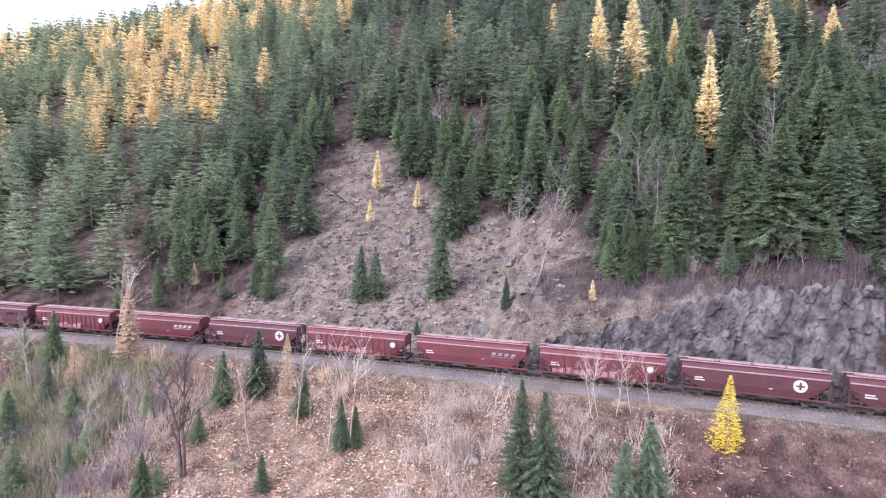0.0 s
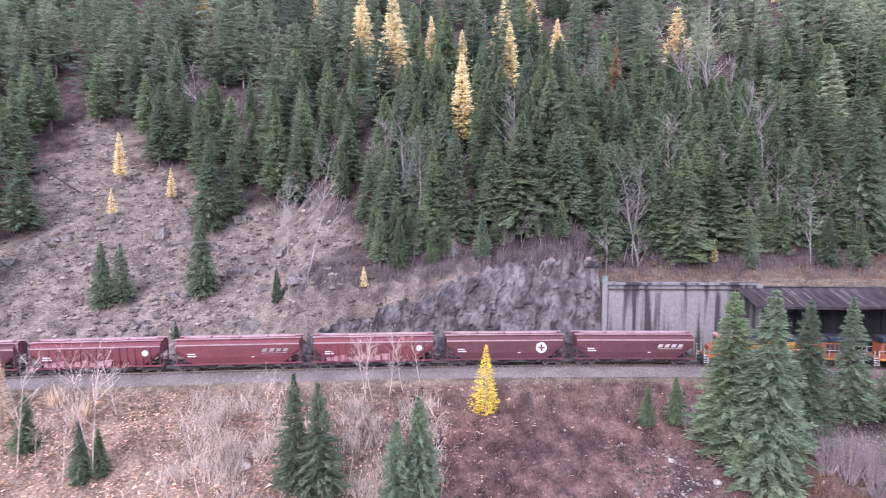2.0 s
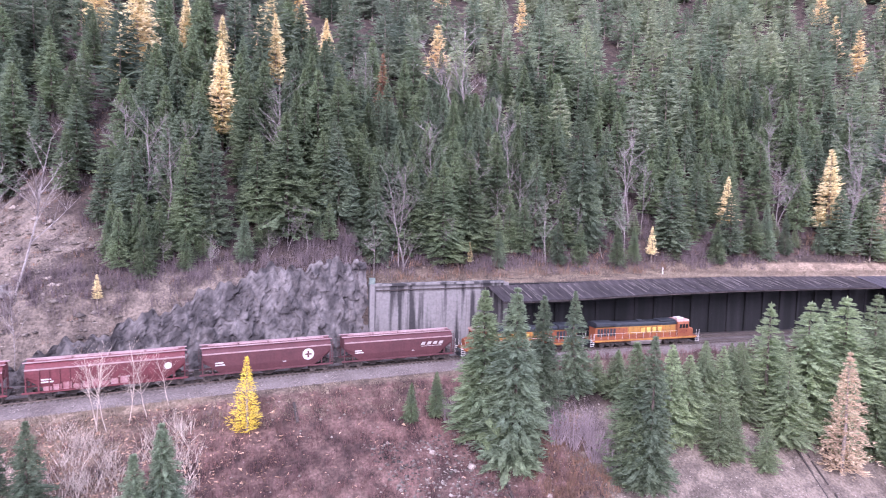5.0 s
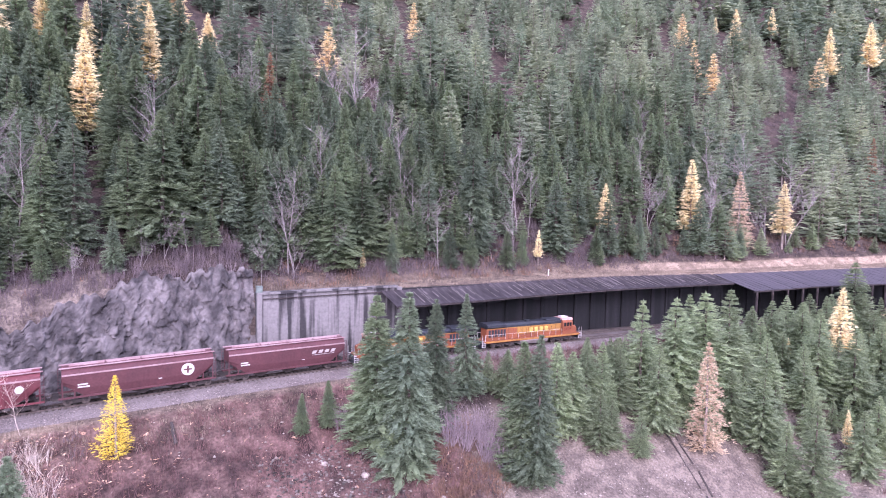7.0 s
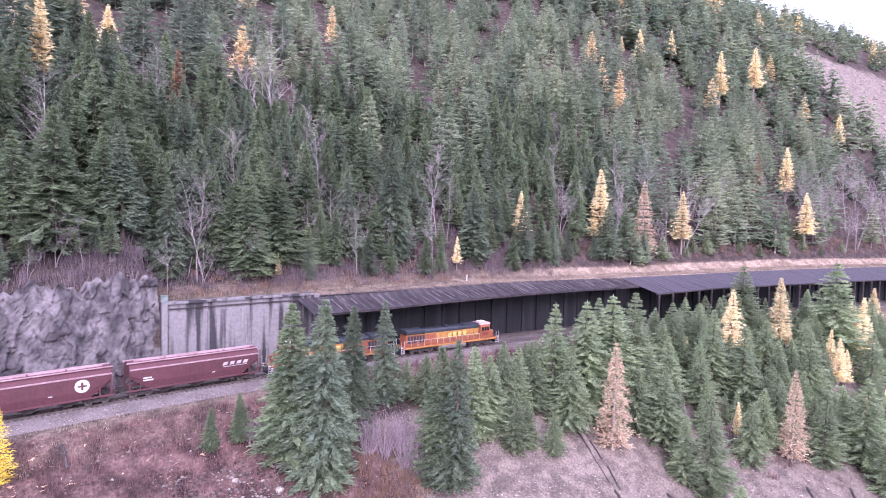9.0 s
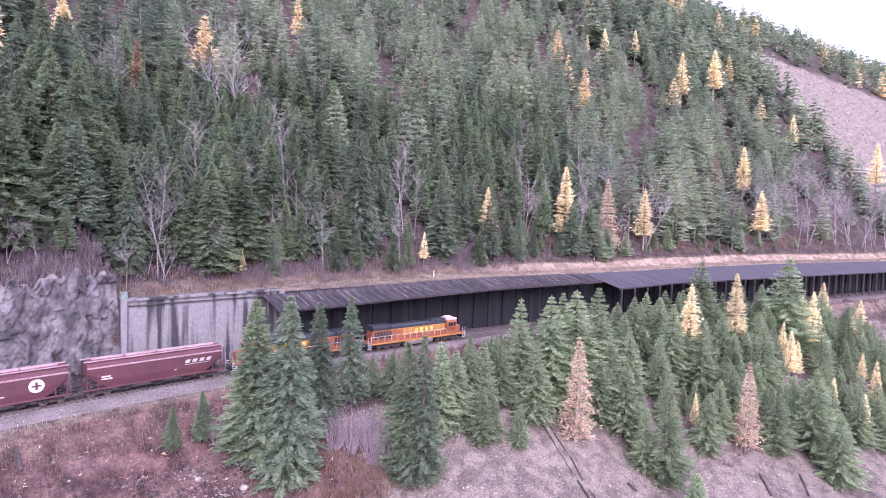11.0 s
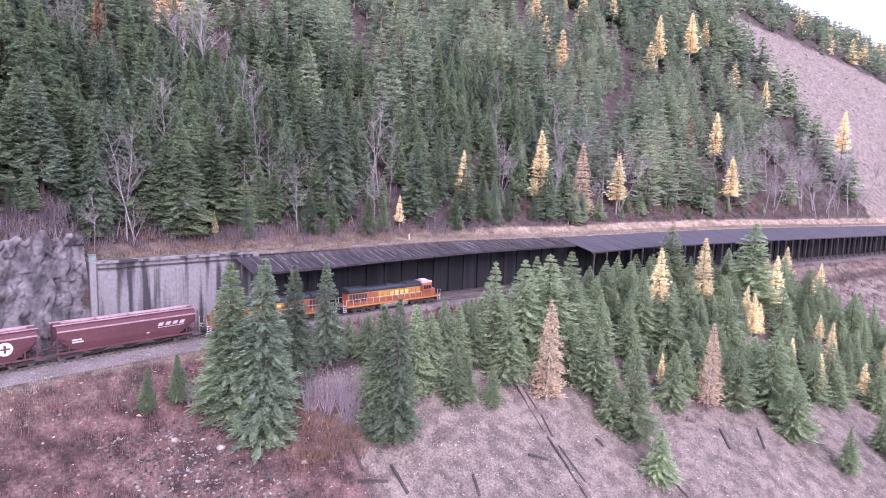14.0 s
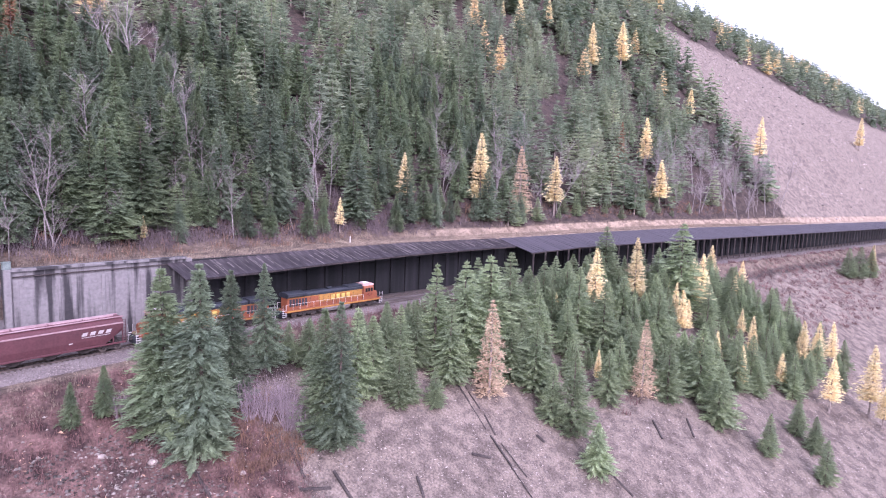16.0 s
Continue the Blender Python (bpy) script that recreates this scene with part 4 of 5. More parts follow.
# ---------------------------------------------------------------- trees
def conifer_arrays(rng, h, r, whorls, per, segs, bare=0.12, thin=1.0, droop=0.35, gaps=0.0, power=0.85, clumps=0, boughs=2, fan=0.17):
    """Triangles of a conifer crown: whorls of drooping branches made of feathered twigs."""
    V = []
    lop = rng.uniform(0, 6.283)
    for k in range(whorls):
        u = (k + rng.uniform(-0.35, 0.35)) / whorls
        z0 = h * (bare + (1 - bare) * u)
        reach = r * max(0.02, 1 - u) ** power * (0.6 + 0.4 * min(1.0, u * 5 + 0.3)) * rng.uniform(0.8, 1.12)
        for j in range(per):
            if rng.random() < gaps:
                continue
            a = 6.283 * (j + rng.uniform(-0.45, 0.45)) / per + k * 1.1
            L = max(0.009 * h, reach * rng.uniform(0.68, 1.16) * (1 + 0.15 * math.cos(a - lop)))
            ca, sa = math.cos(a), math.sin(a)
            dr = droop * rng.uniform(0.4, 1.5)
            w = ((0.26 if segs < 3 else 0.17) * L + 0.007 * h) * thin
            if clumps:
                # flat boughs that the sprays grow from
                for q0, q1 in ((0.08, 0.72), (0.42, 1.0))[:boughs]:
                    qm, side = q0 * 0.35 + q1 * 0.65, fan * L * (1.2 - q0) + 0.006 * h
                    a0, a1, am = ((ca * L * q, sa * L * q, z0 + 0.2 * L * q - dr * L * q * q - 0.004 * h) for q in (q0, q1, qm))
                    sag = side * rng.uniform(0.25, 0.7)
                    for sd in (-1, 1):
                        wv = side * rng.uniform(0.75, 1.25)
                        V += [a0, a1, (am[0] - sa * sd * wv, am[1] + ca * sd * wv, am[2] - sag)]
                # small sprays of needles along the branch
                for i in range(clumps):
                    q = rng.random() ** 0.7 * 0.9 + 0.1
                    off = rng.uniform(-1, 1) * 0.36 * L * (1.15 - q)
                    px, py = ca * L * q - sa * off, sa * L * q + ca * off
                    pz = z0 + 0.2 * L * q - dr * L * q * q - abs(off) * 0.25 + rng.uniform(-0.01, 0.01) * h
                    size = thin * h * rng.uniform(0.03, 0.055) * (0.42 + 0.75 * (1 - u))
                    b = a + rng.uniform(-0.75, 0.75)
                    cb, sb, rise = math.cos(b), math.sin(b), rng.uniform(-0.45, 0.55)
                    roll = rng.uniform(0, 3.14)
                    wx, wz = math.cos(roll) * size * 0.15, math.sin(roll) * size * 0.15
                    V += [(px + sb * wx, py - cb * wx, pz + wz), (px - sb * wx, py + cb * wx, pz - wz), (px + cb * size, py + sb * size, pz + rise * size)]
                continue
            pts = [(ca * L * q, sa * L * q, z0 + 0.2 * L * q - dr * L * q * q) for q in [0.06 + 0.94 * i / segs for i in range(segs + 1)]]
            for i in range(segs):
                p, q = pts[i], pts[i + 1]
                ww = w * (1.0 - 0.55 * i / segs)
                for sd in (-1, 1):
                    c1, c2, c3 = ww * rng.uniform(0.7, 1.3), ww * rng.uniform(0.7, 1.3), ww * rng.uniform(0.1, 0.8)
                    tip = (q[0] - sa * sd * c1, q[1] + ca * sd * c2, q[2] - c3)
                    V += [p, q, tip]
            p = pts[-1]
            V += [pts[-2], (p[0] * 1.06, p[1] * 1.06, p[2] - 0.004 * h), (p[0], p[1], p[2] - 0.4 * w)]
    for j in range(3):
        a = j * 2.1
        V += [(0, 0, h), (0.05 * math.cos(a) * r, 0.05 * math.sin(a) * r, h * 0.93), (0.05 * math.cos(a + 2.1) * r, 0.05 * math.sin(a + 2.1) * r, h * 0.93)]
    return np.array(V, np.float32)


def soup(V):
    return V, np.arange(len(V), dtype=np.int32).reshape(-1, 3)


def tube(pts, radii, sides):
    V, Fq = [], []
    for i, (p, r) in enumerate(zip(pts, radii)):
        d = (pts[min(i + 1, len(pts) - 1)] - pts[max(i - 1, 0)]).normalized()
        u = d.cross(Vector((0.3, 0.9, 0.2))).normalized()
        w = d.cross(u)
        for k in range(sides):
            a = 6.283 * k / sides
            V.append(p + u * (r * math.cos(a)) + w * (r * math.sin(a)))
    for i in range(len(pts) - 1):
        for k in range(sides):
            Fq.append((i * sides + k, i * sides + (k + 1) % sides, (i + 1) * sides + (k + 1) % sides, (i + 1) * sides + k))
    return V, Fq


def trunk_mesh(h, r0, rng, sides=6):
    pts = [Vector((rng.uniform(-0.01, 0.01) * h * u, rng.uniform(-0.01, 0.01) * h * u, h * u - 0.4 * (u == 0))) for u in (0, 0.15, 0.4, 0.7, 0.97)]
    return tube(pts, [r0 * 1.25, r0, r0 * 0.75, r0 * 0.4, r0 * 0.06], sides)


def simple_mesh(name, V, Fq):
    me = bpy.data.meshes.new(name)
    me.from_pydata([tuple(v) for v in V], [], Fq)
    return me


PROTO_H = 16.0
PROTOS = {}


def conifer_proto(kind, label, category, material, seed, r, whorls, per, segs, **kw):
    rng = random.Random(seed)
    t = new(kind)
    tagged(t, label, category)
    part("trunk", simple_mesh("trunk", *trunk_mesh(PROTO_H, 0.22, rng)), M_BARK if kind != "larch_tree" else M_PALEBARK, t)
    V, Fq = soup(conifer_arrays(rng, PROTO_H, r, whorls, per, segs, **kw))
    crown = mesh_ob("crown", V, Fq, material, t)
    return t


def branch_rec(rng, p, d, L, r, level, V, Fq, tw):
    n = 4 if level == 0 else (2 if level == 1 else 1)
    pts, q, dd = [p], p, d
    for i in range(n):
        dd = (dd + Vector((rng.uniform(-1, 1), rng.uniform(-1, 1), rng.uniform(-0.3, 0.6))) * 0.18).normalized()
        q = q + dd * (L / n)
        pts.append(q)
    a, b = tube(pts, [r * (1 - 0.8 * i / n) for i in range(n + 1)], 5 if level == 0 else 3)
    base = len(V)
    V += a
    Fq += [tuple(base + i for i in f) for f in b]
    if level >= tw:
        return
    kids = {0: 14, 1: 5, 2: 3}[level]
    for k in range(kids):
        u = rng.uniform(0.32 if level == 0 else 0.2, 1.0)
        i = min(int(u * n), n - 1)
        o = pts[i].lerp(pts[i + 1], u * n - i)
        ax = Vector((rng.uniform(-1, 1), rng.uniform(-1, 1), rng.uniform(-0.1, 0.5)))
        nd = (dd * 0.55 + ax.normalized() * 0.8 + Vector((0, 0, 0.25))).normalized()
        branch_rec(rng, o, nd, L * (0.34 if level == 0 else 0.5) * rng.uniform(0.6, 1.2) * (1.25 - 0.6 * u), r * 0.5 * (1.1 - 0.5 * u), level + 1, V, Fq, tw)


def bare_proto(label, material, seed, fork=1, r0=0.105, tw=3):
    rng = random.Random(seed)
    t = new("bare_tree")
    tagged(t, label, "tree")
    for k in range(fork):
        V, Fq = [], []
        d = Vector((rng.uniform(-0.12, 0.12) * fork, rng.uniform(-0.12, 0.12) * fork, 1)).normalized()
        branch_rec(rng, Vector((0.25 * k, 0, -0.4)), d, PROTO_H * (1 - 0.12 * k), r0, 0, V, Fq, tw)
        part("stem", simple_mesh("stem", V, Fq), material, t)
    return t


M_PALEBARK = mat("grey_larch_bark", (0.36, 0.29, 0.26), 0.95, 0.3, 0.8)
FIR = "dark green fir with a pointed dense crown on the slope"
BLUE = "blue-green spruce with drooping branches on the slope"
PROTOS["fir"] = [conifer_proto("fir_tree", FIR, "tree", M_NEEDLE, 1, 3.5, 40, 11, 5, bare=0.02, thin=0.54, droop=0.3, power=0.78, clumps=46, fan=0.07),
                 conifer_proto("spruce_tree", BLUE, "tree", M_BLUE, 2, 3.2, 38, 11, 5, bare=0.03, thin=0.54, droop=0.5, power=0.78, clumps=46, fan=0.07),
                 conifer_proto("fir_tree", FIR, "tree", M_NEEDLE, 3, 3.7, 38, 11, 5, bare=0.03, thin=0.54, gaps=0.08, power=0.75, clumps=46, fan=0.07),
                 conifer_proto("spruce_tree", "tall blue-green spruce with gaps between its branches", "tree", M_BLUE, 4, 3.1, 34, 10, 5, bare=0.05, thin=0.54, gaps=0.14, power=0.8, clumps=46, fan=0.07)]
PROTOS["bank_fir"] = [conifer_proto("young_fir", "young green fir on the scree bank", "tree", M_YOUNG, 15, 4.9, 30, 9, 3, bare=0.02, thin=0.7, droop=0.3, power=0.85, clumps=34, fan=0.08),
                      conifer_proto("spruce_tree", "young blue-green spruce on the scree bank", "tree", M_YOUNG, 16, 4.4, 30, 9, 3, bare=0.02, thin=0.7, droop=0.25, gaps=0.06, power=0.85, clumps=34, fan=0.08),
                      conifer_proto("spruce_tree", "slender young spruce on the scree bank", "tree", M_YOUNG, 17, 3.8, 30, 9, 3, bare=0.03, thin=0.7, droop=0.2, gaps=0.12, power=0.85, clumps=34, fan=0.08)]
PROTOS["wood_fir"] = [conifer_proto("fir_tree", "tall dark fir with a bare lower trunk in the forest", "tree", M_NEEDLE, 5, 3.2, 32, 9, 4, power=0.75, clumps=16, fan=0.11, bare=0.13, gaps=0.1, thin=0.95),
                      conifer_proto("fir_tree", "tall green fir standing in the dense forest", "tree", M_BLUE, 6, 3.4, 32, 9, 4, power=0.75, clumps=16, fan=0.11, bare=0.08, thin=0.95),
                      conifer_proto("fir_tree", "slender dark fir in the mountainside forest", "tree", M_NEEDLE, 7, 2.8, 32, 8, 4, power=0.8, clumps=16, fan=0.11, bare=0.2, gaps=0.12, thin=0.95)]
PROTOS["larch"] = [conifer_proto("larch_tree", "golden autumn larch with a narrow airy crown", "tree", M_LARCH, 8, 2.7, 36, 10, 4, bare=0.18, droop=0.25, gaps=0.24, boughs=1, power=0.85, clumps=9),
                   conifer_proto("larch_tree", "golden yellow larch with thin upper branches", "tree", M_LARCH, 9, 2.9, 32, 9, 4, bare=0.26, gaps=0.26, boughs=1, power=0.85, clumps=9)]
PROTOS["pale_larch"] = [conifer_proto("larch_tree", "faded tan larch losing its needles", "tree", M_FADED, 10, 3.2, 36, 10, 5, bare=0.05, thin=0.65, gaps=0.1, power=0.85, clumps=19, boughs=0)]
PROTOS["rust_larch"] = [conifer_proto("larch_tree", "faded orange-brown larch with thin needles", "tree", M_FADED, 11, 3.0, 36, 10, 5, bare=0.05, thin=0.75, gaps=0.12, power=0.85, clumps=9)]
PROTOS["rust"] = [conifer_proto("dead_fir", "dead fir with rust-brown needles in the forest", "tree", M_RUST, 12, 2.2, 32, 9, 4, boughs=1, bare=0.12, thin=0.8, gaps=0.2, power=0.85, clumps=7)]
PROTOS["yellow"] = [conifer_proto("larch_tree", "bright yellow young larch beside the railway", "tree", M_YELLOW, 13, 3.3, 44, 11, 5, boughs=0, bare=0.02, thin=0.75, droop=-0.05, gaps=0.15, power=0.85, clumps=9)]
PROTOS["bare"] = [bare_proto("leafless pale grey birch with fine twigs", M_PALE, 21), bare_proto("leafless pale tree with a forked trunk", M_PALE, 22, fork=2),
                  bare_proto("thin leafless grey sapling with sparse branches", M_PALE, 23, r0=0.10)]
PROTOS["tan_bare"] = [bare_proto("leafless pale tan birch on the leaf-covered slope", M_PALETWIG, 41, r0=0.12), bare_proto("leafless tan tree with a forked trunk on the slope", M_PALETWIG, 42, fork=2, r0=0.1), bare_proto("slim leafless tan sapling with fine twigs", M_PALETWIG, 43, r0=0.09)]
PROTOS["dark_bare"] = [bare_proto("large leafless tree with dark crooked limbs", M_DARKBARK, 24, fork=2, r0=0.28)]
used = set()
tree_rng = random.Random(31)
TREES = []


def plant(kind, places):
    for x, y, h in places:
        options = PROTOS[kind]
        k = tree_rng.randrange(len(options))
        p = options[k]
        s, o = unplan(x, y)
        z = float(land(s, o)) - 0.1
        TREES.append((x, y))
        f = h / PROTO_H
        wide = tree_rng.uniform(0.9, 1.15) * (1.3 if kind == "bank_fir" else 1.14 if kind in ("fir", "wood_fir") else 1.0)
        m = Matrix.Translation((x, y, z)) @ Matrix.Rotation(tree_rng.uniform(0, 6.28), 4, "Z") 
        if (kind, k) in used:
            copy_thing(p, m @ Matrix.Diagonal((f * wide / p.scale[0], f * wide / p.scale[1], f / p.scale[2], 1)))
        else:
            used.add((kind, k))
            p.matrix_basis = m @ Matrix.Diagonal((f * wide, f * wide, f, 1))


plant("fir", [(-28.6, 81.6, 7.9), (-23.7, 82.1, 9.7), (-15.9, 76.7, 6.7), (-9.9, 70.9, 7.0), (-8.1, 70.7, 5.5), (-18.8, 67.0, 5.1), (-60.4, 93.5, 9.6), (-56.2, 85.5, 6.9), (-45.0, 72.2, 6.0), (-51.3, 70.9, 4.4), (-34.2, 69.3, 5.8), (-57.4, 79.0, 8.1), (11.4, 61.2, 13.8), (13.7, 59.8, 13.2), (19.3, 50.6, 15.1), (21.5, 50.5, 16.7), (53.3, 53.2, 5.2)])
plant("yellow", [(35.2, 62.1, 9.0)])
plant("rust_larch", [(-47.6, 92.3, 13.0)])
plant("pale_larch", [(-53.9, 88.1, 8.5), (-19.2, 80.8, 9.1)])
plant("tan_bare", [(22.6, 69.4, 8.5), (26.6, 68.9, 9.5), (29.1, 69.1, 7.0), (8.9, 67.2, 9.0), (-8.8, 70.9, 15.0), (2.0, 63.7, 11.7), (-22.1, 73.2, 15.8), (21.7, 69.9, 9.8), (24.7, 69.2, 7.9), (-11.7, 70.9, 11.8), (17.1, 60.8, 10.3), (-46.0, 76.8, 8.7), (-42.9, 74.1, 8.4), (-16.6, 75.0, 12.3), (-60.8, 88.5, 12.5), (-51.2, 95.3, 15.8)])
plant("dark_bare", [(-29.9, 71.1, 16.6)])
plant("fir", [(59.5, 46.5, 19.5), (60.0, 41.8, 22.2), (67.9, 43.0, 17.5), (75.6, 42.8, 15.7), (71.6, 29.2, 20.4), (71.4, 31.4, 18.3), (56.5, 51.9, 6.1)])
plant("bank_fir", [(81.2, 30.7, 13.9), (84.1, 29.3, 11.7), (89.3, 29.0, 11.8), (91.1, 27.1, 11.4), (94.3, 25.3, 9.8), (84.1, 25.0, 8.7), (86.1, 24.0, 7.5), (88.9, 20.4, 6.7), (99.0, 23.2, 17.6), (96.2, 19.8, 13.7), (103.4, 18.8, 18.7), (111.9, 18.2, 16.2), (108.4, 15.2, 19.8), (113.4, 11.9, 19.9)])
plant("bank_fir", [(101.5, -1.2, 16.1), (101.7, 2.3, 10.7), (95.4, -5.5, 8.3), (107.0, 5.9, 12.8), (111.9, 9.2, 9.0), (115.3, -7.9, 10.7), (125.7, -20.5, 14.3), (133.4, -28.1, 16.9), (126.7, -30.8, 13.3), (146.4, -43.7, 8.1), (144.5, -38.3, 12.0), (124.1, -39.8, 8.8), (136.6, -49.2, 8.7), (123.0, -49.9, 8.9), (132.8, -51.3, 7.8), (171.4, -29.2, 24.3), (161.2, -8.1, 17.1), (129.8, -1.5, 16.4), (130.0, -7.1, 15.7), (140.8, -14.6, 9.4), (144.3, -20.2, 16.4), (281.3, -116.1, 12.8), (286.0, -122.5, 14.2), (299.1, -132.7, 13.0)])
plant("bank_fir", [(179.3, -51.6, 13.0), (188.9, -58.1, 12.0), (182.2, -45.2, 15.0), (164.8, -35.6, 13.7), (137.2, 1.4, 13.3), (108.6, 13.2, 13.1), (102.9, 18.7, 12.6), (186.8, -65.3, 8.4), (164.0, -60.7, 8.9), (171.4, -71.7, 7.6)])
plant("larch", [(143.6, -5.3, 16.9), (162.2, -16.3, 17.9), (173.2, -35.2, 17.9), (205.0, -53.8, 11.2), (202.1, -43.6, 12.4), (145.5, -39.6, 11.0), (155.7, -51.5, 9.6), (172.4, -61.7, 13.2), (175.5, -66.6, 13.7), (182.5, -72.8, 13.3), (154.9, -62.5, 13.9), (161.2, -73.9, 18.8), (158.0, -75.6, 11.1), (172.3, -46.1, 8.7), (159.3, -29.6, 9.2), (299.7, -133.4, 15.0)])
plant("pale_larch", [(121.8, -14.9, 16.6), (179.5, 17.6, 21.6), (98.0, 13.0, 17.6)])
plant("fir", [(-12.2, 110.3, 11.3), (-9.4, 109.8, 10.5), (3.3, 106.8, 14.5), (-1.0, 99.6, 3.0), (-31.5, 115.7, 7.9), (-34.8, 117.8, 8.3), (-48.9, 128.6, 13.4), (14.6, 98.3, 5.8), (5.3, 122.6, 18.3), (9.7, 124.7, 14.9), (30.8, 94.8, 8.6), (33.7, 92.0, 10.7), (36.3, 91.5, 8.8), (41.6, 88.5, 7.2), (19.4, 133.2, 19.7), (-56.5, 131.7, 6.6)])
plant("larch", [(-12.3, 143.8, 11.4), (-12.8, 131.3, 6.5), (-1.9, 132.9, 7.3), (-49.9, 123.5, 6.2), (54.6, 109.6, 21.8), (42.9, 98.9, 8.2), (64.7, 130.5, 16.2), (27.0, 88.6, 4.1), (45.7, 154.7, 22.5), (47.6, 133.7, 29.4), (44.5, 132.5, 16.9), (62.0, 143.9, 15.5), (76.2, 134.2, 15.8), (73.4, 122.1, 19.5), (100.5, 141.0, 14.6), (83.4, 141.3, 18.0)])
plant("bare", [(18.9, 95.3, 22.5), (38.4, 93.3, 18.8), (-30.3, 139.5, 11.3), (11.4, 143.5, 13.4), (3.7, 155.2, 18.2), (17.9, 107.7, 15.1), (17.7, 89.2, 11.0), (-4.7, 139.6, 6.9), (53.4, 83.3, 8.5), (55.7, 81.0, 7.5), (-66.7, 125.2, 8.1)])
plant("fir", [(102.9, 63.1, 9.2), (107.4, 60.5, 8.8), (114.6, 55.9, 8.6), (118.6, 54.1, 8.2), (135.5, 42.9, 9.4), (153.5, 33.7, 9.9), (161.3, 28.4, 8.0), (148.4, 36.6, 13.0), (91.5, 69.5, 7.8), (111.9, 63.2, 27.0), (96.9, 70.9, 11.6)])
plant("larch", [(86.5, 72.5, 4.7), (122.1, 51.8, 8.0), (146.3, 44.5, 14.6)])
plant("rust", [(97.7, 112.5, 19.6)])
plant("bare", [(125.1, 58.7, 20.9), (99.8, 72.4, 24.1), (114.9, 99.9, 30.1), (104.3, 102.8, 13.9), (72.7, 80.0, 14.1), (73.7, 78.8, 18.7), (74.8, 78.2, 17.8), (67.7, 78.7, 10.0), (169.6, 24.1, 20.4), (125.2, 103.0, 12.3), (94.5, 72.6, 12.6)])
plant("larch", [(167.9, 28.1, 22.9), (245.8, -31.8, 19.6), (270.3, -27.7, 21.7), (365.6, -100.1, 28.9), (191.7, 7.4, 19.2), (350.0, -58.4, 18.7), (595.7, -245.6, 30.0), (309.1, 35.2, 21.3), (317.3, -2.5, 27.6), (344.1, -18.9, 27.1), (335.0, 21.9, 18.3), (317.1, 45.1, 10.2), (382.8, -4.6, 12.0)])
plant("rust", [(251.8, -16.3, 20.9)])
plant("bare", [(270.3, -52.5, 30.0), (284.9, -65.0, 33.1), (303.0, -79.2, 32.3), (316.5, -92.0, 32.2), (259.3, -41.3, 30.6), (264.0, -32.2, 21.7), (189.1, 24.2, 25.3), (192.6, 18.9, 25.7), (339.2, -105.1, 30.0), (278.4, -50.0, 30.1), (298.9, -73.0, 30.0), (193.1, 6.5, 26.5), (186.6, 11.6, 15.2)])


# random trees: the nearest as things, the rest as woods
nr = np.random.RandomState(3)


def place_random(n, s_range, o_range, bias, keep, gap):
    got, tries = [], 0
    cells = {}
    while len(got) < n and tries < n * 30:
        tries += 1
        s = nr.uniform(*s_range)
        o = o_range[0] + (o_range[1] - o_range[0]) * nr.rand() ** bias
        if not keep(s, o):
            continue
        x, y = (float(q) for q in plan(s, o))
        c = (int(x // gap), int(y // gap))
        if any((x - q[0]) ** 2 + (y - q[1]) ** 2 < gap * gap for i in (-1, 0, 1) for j in (-1, 0, 1) for q in cells.get((c[0] + i, c[1] + j), ())):
            continue
        cells.setdefault(c, []).append((x, y))
        got.append((s, o, x, y))
    return got


def wooded(s, o):
    if is_talus(np.float64(s), np.float64(o)) or is_slide(np.float64(s), np.float64(o)):
        return False
    if S_WALL - 3 < s and o < 18.5 or s > 370 and o < 24:
        return False
    if 8 < s <= S_WALL - 3 and o < 12.6 or s < -42 and o < 14:
        return False
    if 262 < s < 372 and o < 40 and nr.rand() < 0.75:
        return False
    x, y = plan(s, o)
    return all((x - a) ** 2 + (y - b) ** 2 > 7 for a, b in TREES)


def open_larches(s, o):
    """Whether a place leaves the golden larches free on their downhill side."""
    x, y = (float(q) for q in plan(s, o))
    return all(not (abs((x - a) * 0.9 - (y - b) * 0.45) < 3.6 and -1 < -(x - a) * 0.45 - (y - b) * 0.9 < 22) for a, b in LARCHES)


LARCHES = [(54.6, 109.6), (64.7, 130.5), (47.6, 133.7), (44.5, 132.5), (73.4, 122.1), (76.2, 134.2)]


def place_near_wood():
    sites = place_random(290, (-75, 200), (11.8, 75), 1.1, lambda s, o: wooded(s, o) and open_larches(s, o), 4.1)
    for s, o, x, y in sites:
        tall = nr.uniform(13, 24) if o > 19 else nr.uniform(6, 12)
        plant("wood_fir" if nr.rand() < (0.86 if o < 34 else 0.95) else "bare", [(x, y, tall * 0.85)])
    # old firs stand close together right above the rock cut
    for s, o, x, y in place_random(108, (27, 104), (12.6, 52), 1.2, lambda s, o: wooded(s, o) and (s < 62 or o > 20) and open_larches(s, o), 3.6):
        plant("fir", [(x, y, nr.uniform(12, 22) if o > 17 else nr.uniform(5, 11))])


